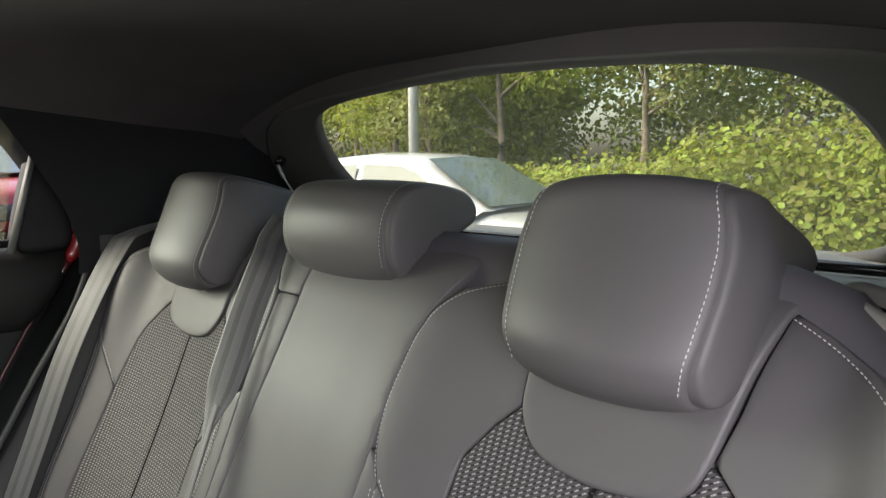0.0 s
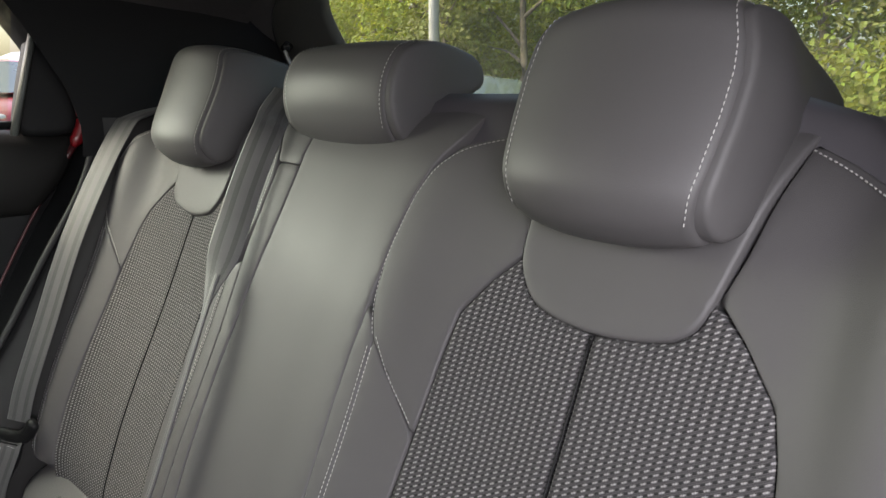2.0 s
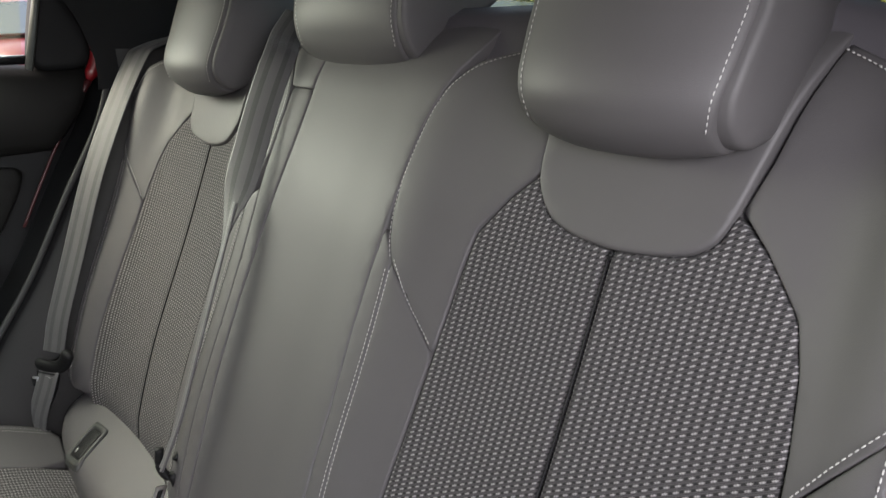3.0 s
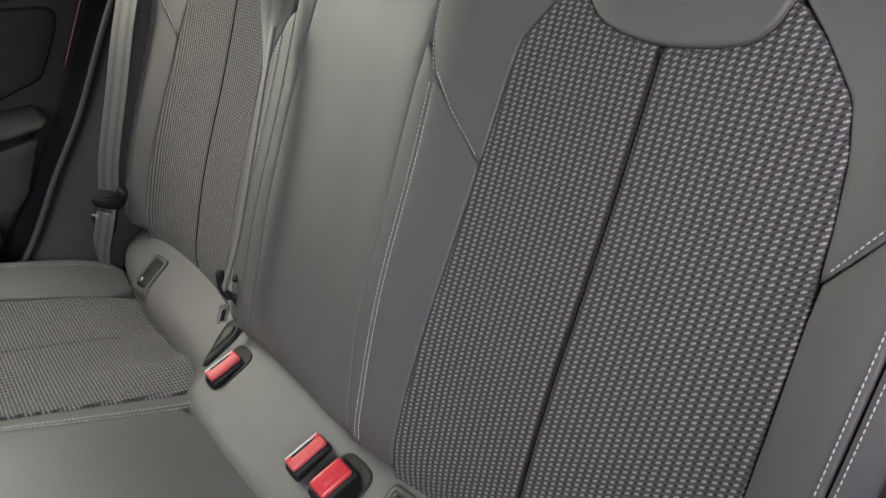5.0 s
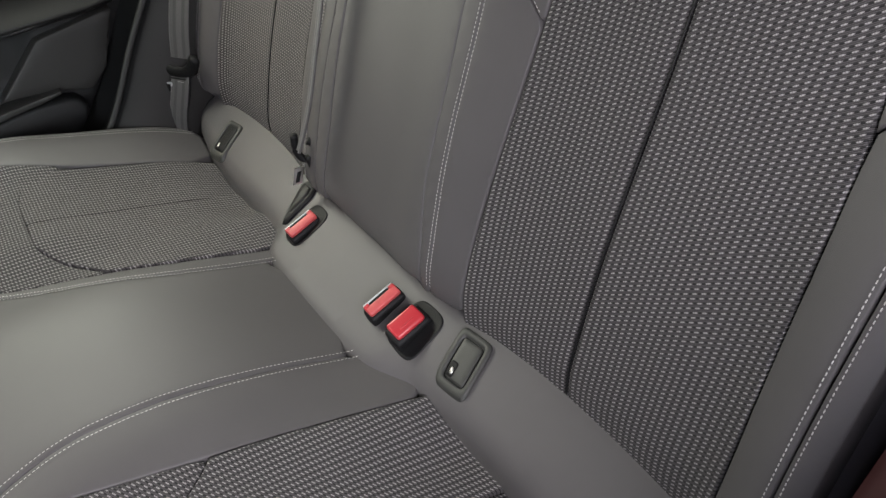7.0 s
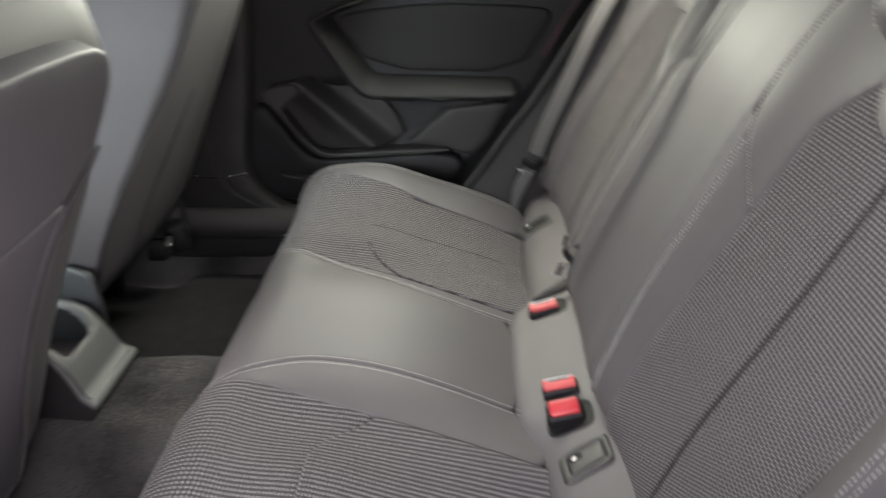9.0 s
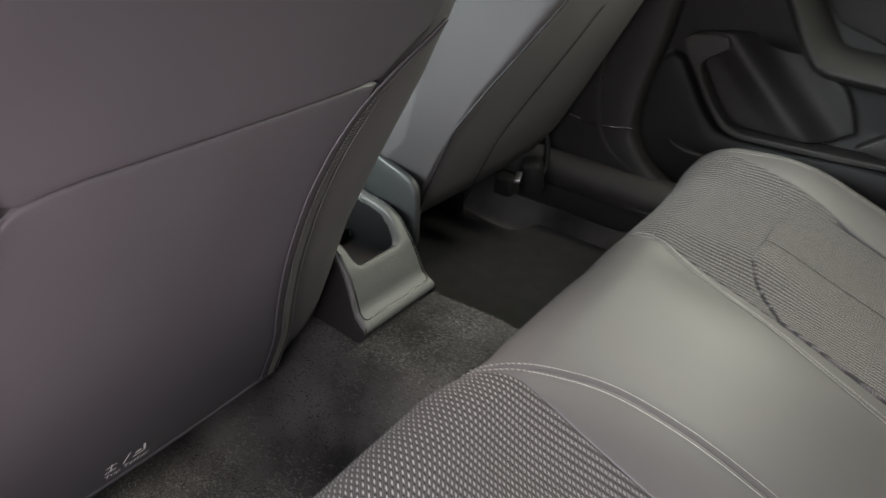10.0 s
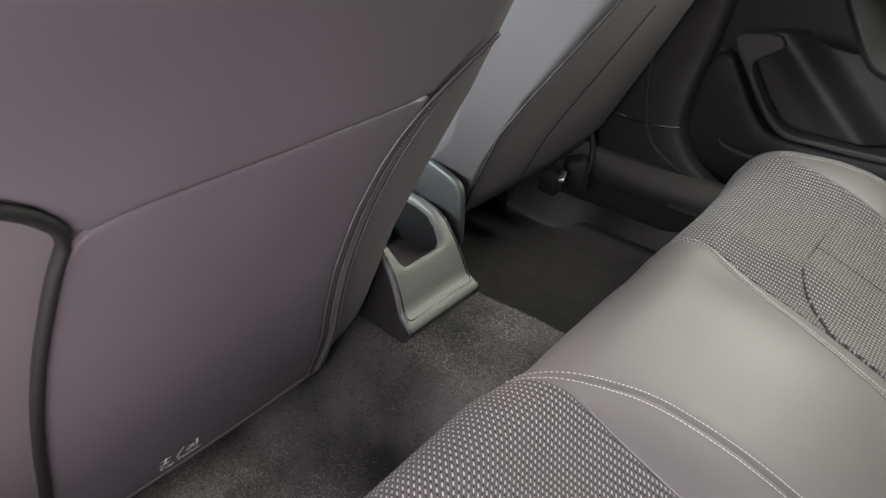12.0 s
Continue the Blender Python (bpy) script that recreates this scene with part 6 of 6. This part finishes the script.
leaves("thicket_leaves", lumps2, 80000, 0.12, LEAF_DARK, thicket, "dark green leaves", 6, flat=0.6)
for i in range(90):
    lumps2.append(((rr.uniform(-11, 4), rr.uniform(9.2, 11), GZ + rr.uniform(0.2, 3.6)), (rr.uniform(0.6, 1.1), rr.uniform(0.4, 0.7), rr.uniform(0.5, 0.9))))
leaves("understorey_leaves", lumps2[-90:], 40000, 0.095, LEAF, thicket, "sunlit yellow-green leaves", 8, flat=0.55)
lumps3 = [((rr.uniform(-2.5, 8), rr.uniform(8.2, 10), GZ + rr.uniform(1.8, 4.8)), (rr.uniform(0.6, 1.2), rr.uniform(0.5, 0.9), rr.uniform(0.5, 0.9))) for i in range(60)]
leaves("pale_leaves", lumps3, 30000, 0.085, LEAF_PALE, thicket, "pale grey-green leaves", 7, flat=0.4)


def tree(x, y, high, lean, seed, label):
    ob = thing("tree", (x, y, GZ), label, "tree", "trees behind the car park")
    r = np.random.default_rng(seed)
    top = Vector((x + lean, y + r.uniform(-0.3, 0.3), GZ + high))
    trunk = curve3([(x, y, GZ), (x + lean * 0.2 + 0.05, y, GZ + high * 0.3), (x + lean * 0.55 - 0.08, y, GZ + high * 0.6), tuple(top)], 6)
    tube("trunk", trunk, list(np.linspace(0.085, 0.02, len(trunk))), BARK, ob, sides=10)
    lumps = []
    for i in range(9):
        f = r.uniform(0.35, 0.95)
        p = Vector(trunk[int(f * (len(trunk) - 1))])
        d = Vector((r.normal(), r.normal() * 0.6, abs(r.normal()) * 0.6 + 0.4)).normalized() * high * r.uniform(0.12, 0.26)
        tube("limb", curve3([tuple(p), tuple(p + d * 0.5 + Vector((0, 0, 0.06))), tuple(p + d)], 4), [0.032, 0.03, 0.028, 0.025, 0.022, 0.018, 0.014, 0.011, 0.008], BARK, ob, sides=6)
        lumps.append((tuple(p + d), (r.uniform(0.45, 0.85), r.uniform(0.4, 0.7), r.uniform(0.35, 0.6))))
    leaves("crown", lumps, 3600, 0.10, LEAF_PALE if seed % 2 else LEAF, ob, "loose crown of small leaves", seed + 40, flat=0.45)
    return ob


for i, (x, y, h, l) in enumerate(((-9.6, 8.2, 4.4, 0.3), (-8.1, 7.9, 4.0, -0.5), (-7.4, 8.6, 4.8, 0.2), (-5.2, 9.2, 5.0, 0.4), (-11.5, 8.8, 4.6, 0.1), (-3.4, 9.6, 4.6, 0.5), (-13.6, 8.0, 4.4, -0.2), (-16, 7.0, 4.8, 0.3))):
    tree(x, y, h, l, 20 + i, "slim young tree with a grey-brown trunk and light foliage")

pole = thing("lamp_post", (-7.45, 6.85, GZ), "grey galvanised steel lamp post", "lamp post")
tube("post", [Vector((-7.45, 6.85, GZ)), Vector((-7.45, 6.85, 5.5))], 0.075, GALV, pole, sides=16)
block("base_plate", (-7.45, 6.85, GZ + 0.02), (0.3, 0.3, 0.04), GALV, pole, bevel=0.006)


def parked_car(name, at, turn, paint, label, scale=1.0):
    """A parked car, nose along its own x."""
    ob = thing(name, at, label, "car", "parked cars")
    T = Matrix.Translation(at) @ Matrix.Rotation(radians(turn), 4, "Z") @ Matrix.Scale(scale, 4)
    n = 36

    def oval(x, w, z0, z1, p=0.42):
        ring = []
        for j in range(n):
            a = 2 * math.pi * j / n
            c, q = math.cos(a), math.sin(a)
            ring.append(T @ Vector((x, math.copysign(abs(c) ** p, c) * w, (z0 + z1) / 2 + math.copysign(abs(q) ** p, q) * (z1 - z0) / 2)))
        return ring

    loft("body", [oval(x, w, a, b) for x, w, a, b in ((-2.10, 0.62, 0.35, 0.85), (-2.04, 0.80, 0.25, 0.98), (-1.7, 0.88, 0.20, 1.0), (-0.6, 0.90, 0.18, 0.98), (0.6, 0.90, 0.18, 0.96), (1.05, 0.89, 0.19, 0.93), (1.6, 0.86, 0.2, 0.86), (1.95, 0.80, 0.22, 0.78), (2.10, 0.70, 0.28, 0.66))], paint, ob)
    cab = [(-1.95, 0.70, 0.93, 0.99), (-1.60, 0.68, 0.9, 1.30), (-1.2, 0.66, 0.9, 1.43), (-0.5, 0.66, 0.9, 1.47), (0.05, 0.65, 0.9, 1.44), (0.25, 0.65, 0.9, 1.39), (0.70, 0.70, 0.9, 1.16), (1.12, 0.74, 0.88, 0.95)]
    rings = []
    for x, w, a, b in cab:
        ring = []
        for y, z in ((-w - 0.12, a), (-w - 0.06, a + (b - a) * 0.5), (-w + 0.03, b - (b - a) * 0.1), (-w + 0.14, b - 0.01), (-w * 0.4, b + 0.012), (0, b + 0.016), (w * 0.4, b + 0.012), (w - 0.14, b - 0.01), (w - 0.03, b - (b - a) * 0.1), (w + 0.06, a + (b - a) * 0.5), (w + 0.12, a)):
            ring.append(T @ Vector((x, y, z)))
        rings.append(ring)
    loft("cabin", rings, paint, ob, closed=False, cap=(False, False))
    mesh_part("windscreen", [T @ Vector(q) for q in ((0.29, -0.52, 1.405), (0.29, 0.52, 1.405), (0.70, 0.58, 1.19), (1.10, 0.62, 0.985), (1.10, -0.62, 0.985), (0.70, -0.58, 1.19), (0.27, 0, 1.43), (0.72, 0, 1.20), (1.14, 0, 0.99))],
              [(0, 6, 7, 5), (6, 1, 2, 7), (5, 7, 8, 4), (7, 2, 3, 8)], CAR_GLASS, ob, "dark reflecting windscreen")
    for s in (-1, 1):
        for nm, pts in (("side_window", ((-0.45, 0.96), (-0.45, 1.36), (0.08, 1.34), (0.30, 1.28), (0.82, 1.00))), ("side_window", ((-1.45, 1.0), (-1.30, 1.30), (-0.55, 1.36), (-0.55, 0.96)))):
            mesh_part(nm, [T @ Vector((x, s * (0.79 - (z - 0.95) * 0.27 + 0.004), z)) for x, z in pts], [tuple(range(len(pts)))], CAR_GLASS, ob, "dark side window", smooth=False)
        block("mirror", tuple(T @ Vector((0.62, s * 0.96, 1.0))), (0.14 * scale, 0.2 * scale, 0.14 * scale), GLOSS, ob, "black door mirror", bevel=0.04 * scale, turn=(0, 0, turn))
        block("headlamp", tuple(T @ Vector((1.96, s * 0.62, 0.66))), (0.22 * scale, 0.34 * scale, 0.15 * scale), LAMP, ob, "clear headlamp", bevel=0.04 * scale, turn=(0, 8, turn))
        for x in (-1.25, 1.28):
            wheel = part("wheel", bmesh.new(), TYRE, ob)
            bm = bmesh.new()
            bmesh.ops.create_cone(bm, cap_ends=True, segments=28, radius1=0.31 * scale, radius2=0.31 * scale, depth=0.21 * scale)
            bmesh.ops.bevel(bm, geom=[e for e in bm.edges if len(e.link_faces) == 2 and any(len(f.verts) > 4 for f in e.link_faces)], offset=0.03 * scale, segments=2, affect="EDGES")
            bm.transform(T.to_3x3().normalized().to_4x4() @ Matrix.Rotation(radians(90), 4, "X"))
            c = T @ Vector((x, s * 0.82, 0.31))
            bm.transform(Matrix.Translation(c - Vector(at)))
            bm.to_mesh(wheel.data)
            bm.free()
    block("grille", tuple(T @ Vector((2.08, 0, 0.48))), (0.06 * scale, 0.9 * scale, 0.22 * scale), GLOSS, ob, "black grille", bevel=0.02 * scale, turn=(0, 0, turn))
    return ob


parked_car("white_car", (-4.85, 4.98, GZ - 0.03), 4, WHITE_PAINT, "white hatchback parked before the hedge")
parked_car("red_car", (-15.2, 3.0, GZ), 0, PAINT, "red car parked across the lane", 1.25)
parked_car("white_van", (-19.5, 5.0, GZ), 0, WHITE_PAINT, "large white car parked behind the red car", 1.5)
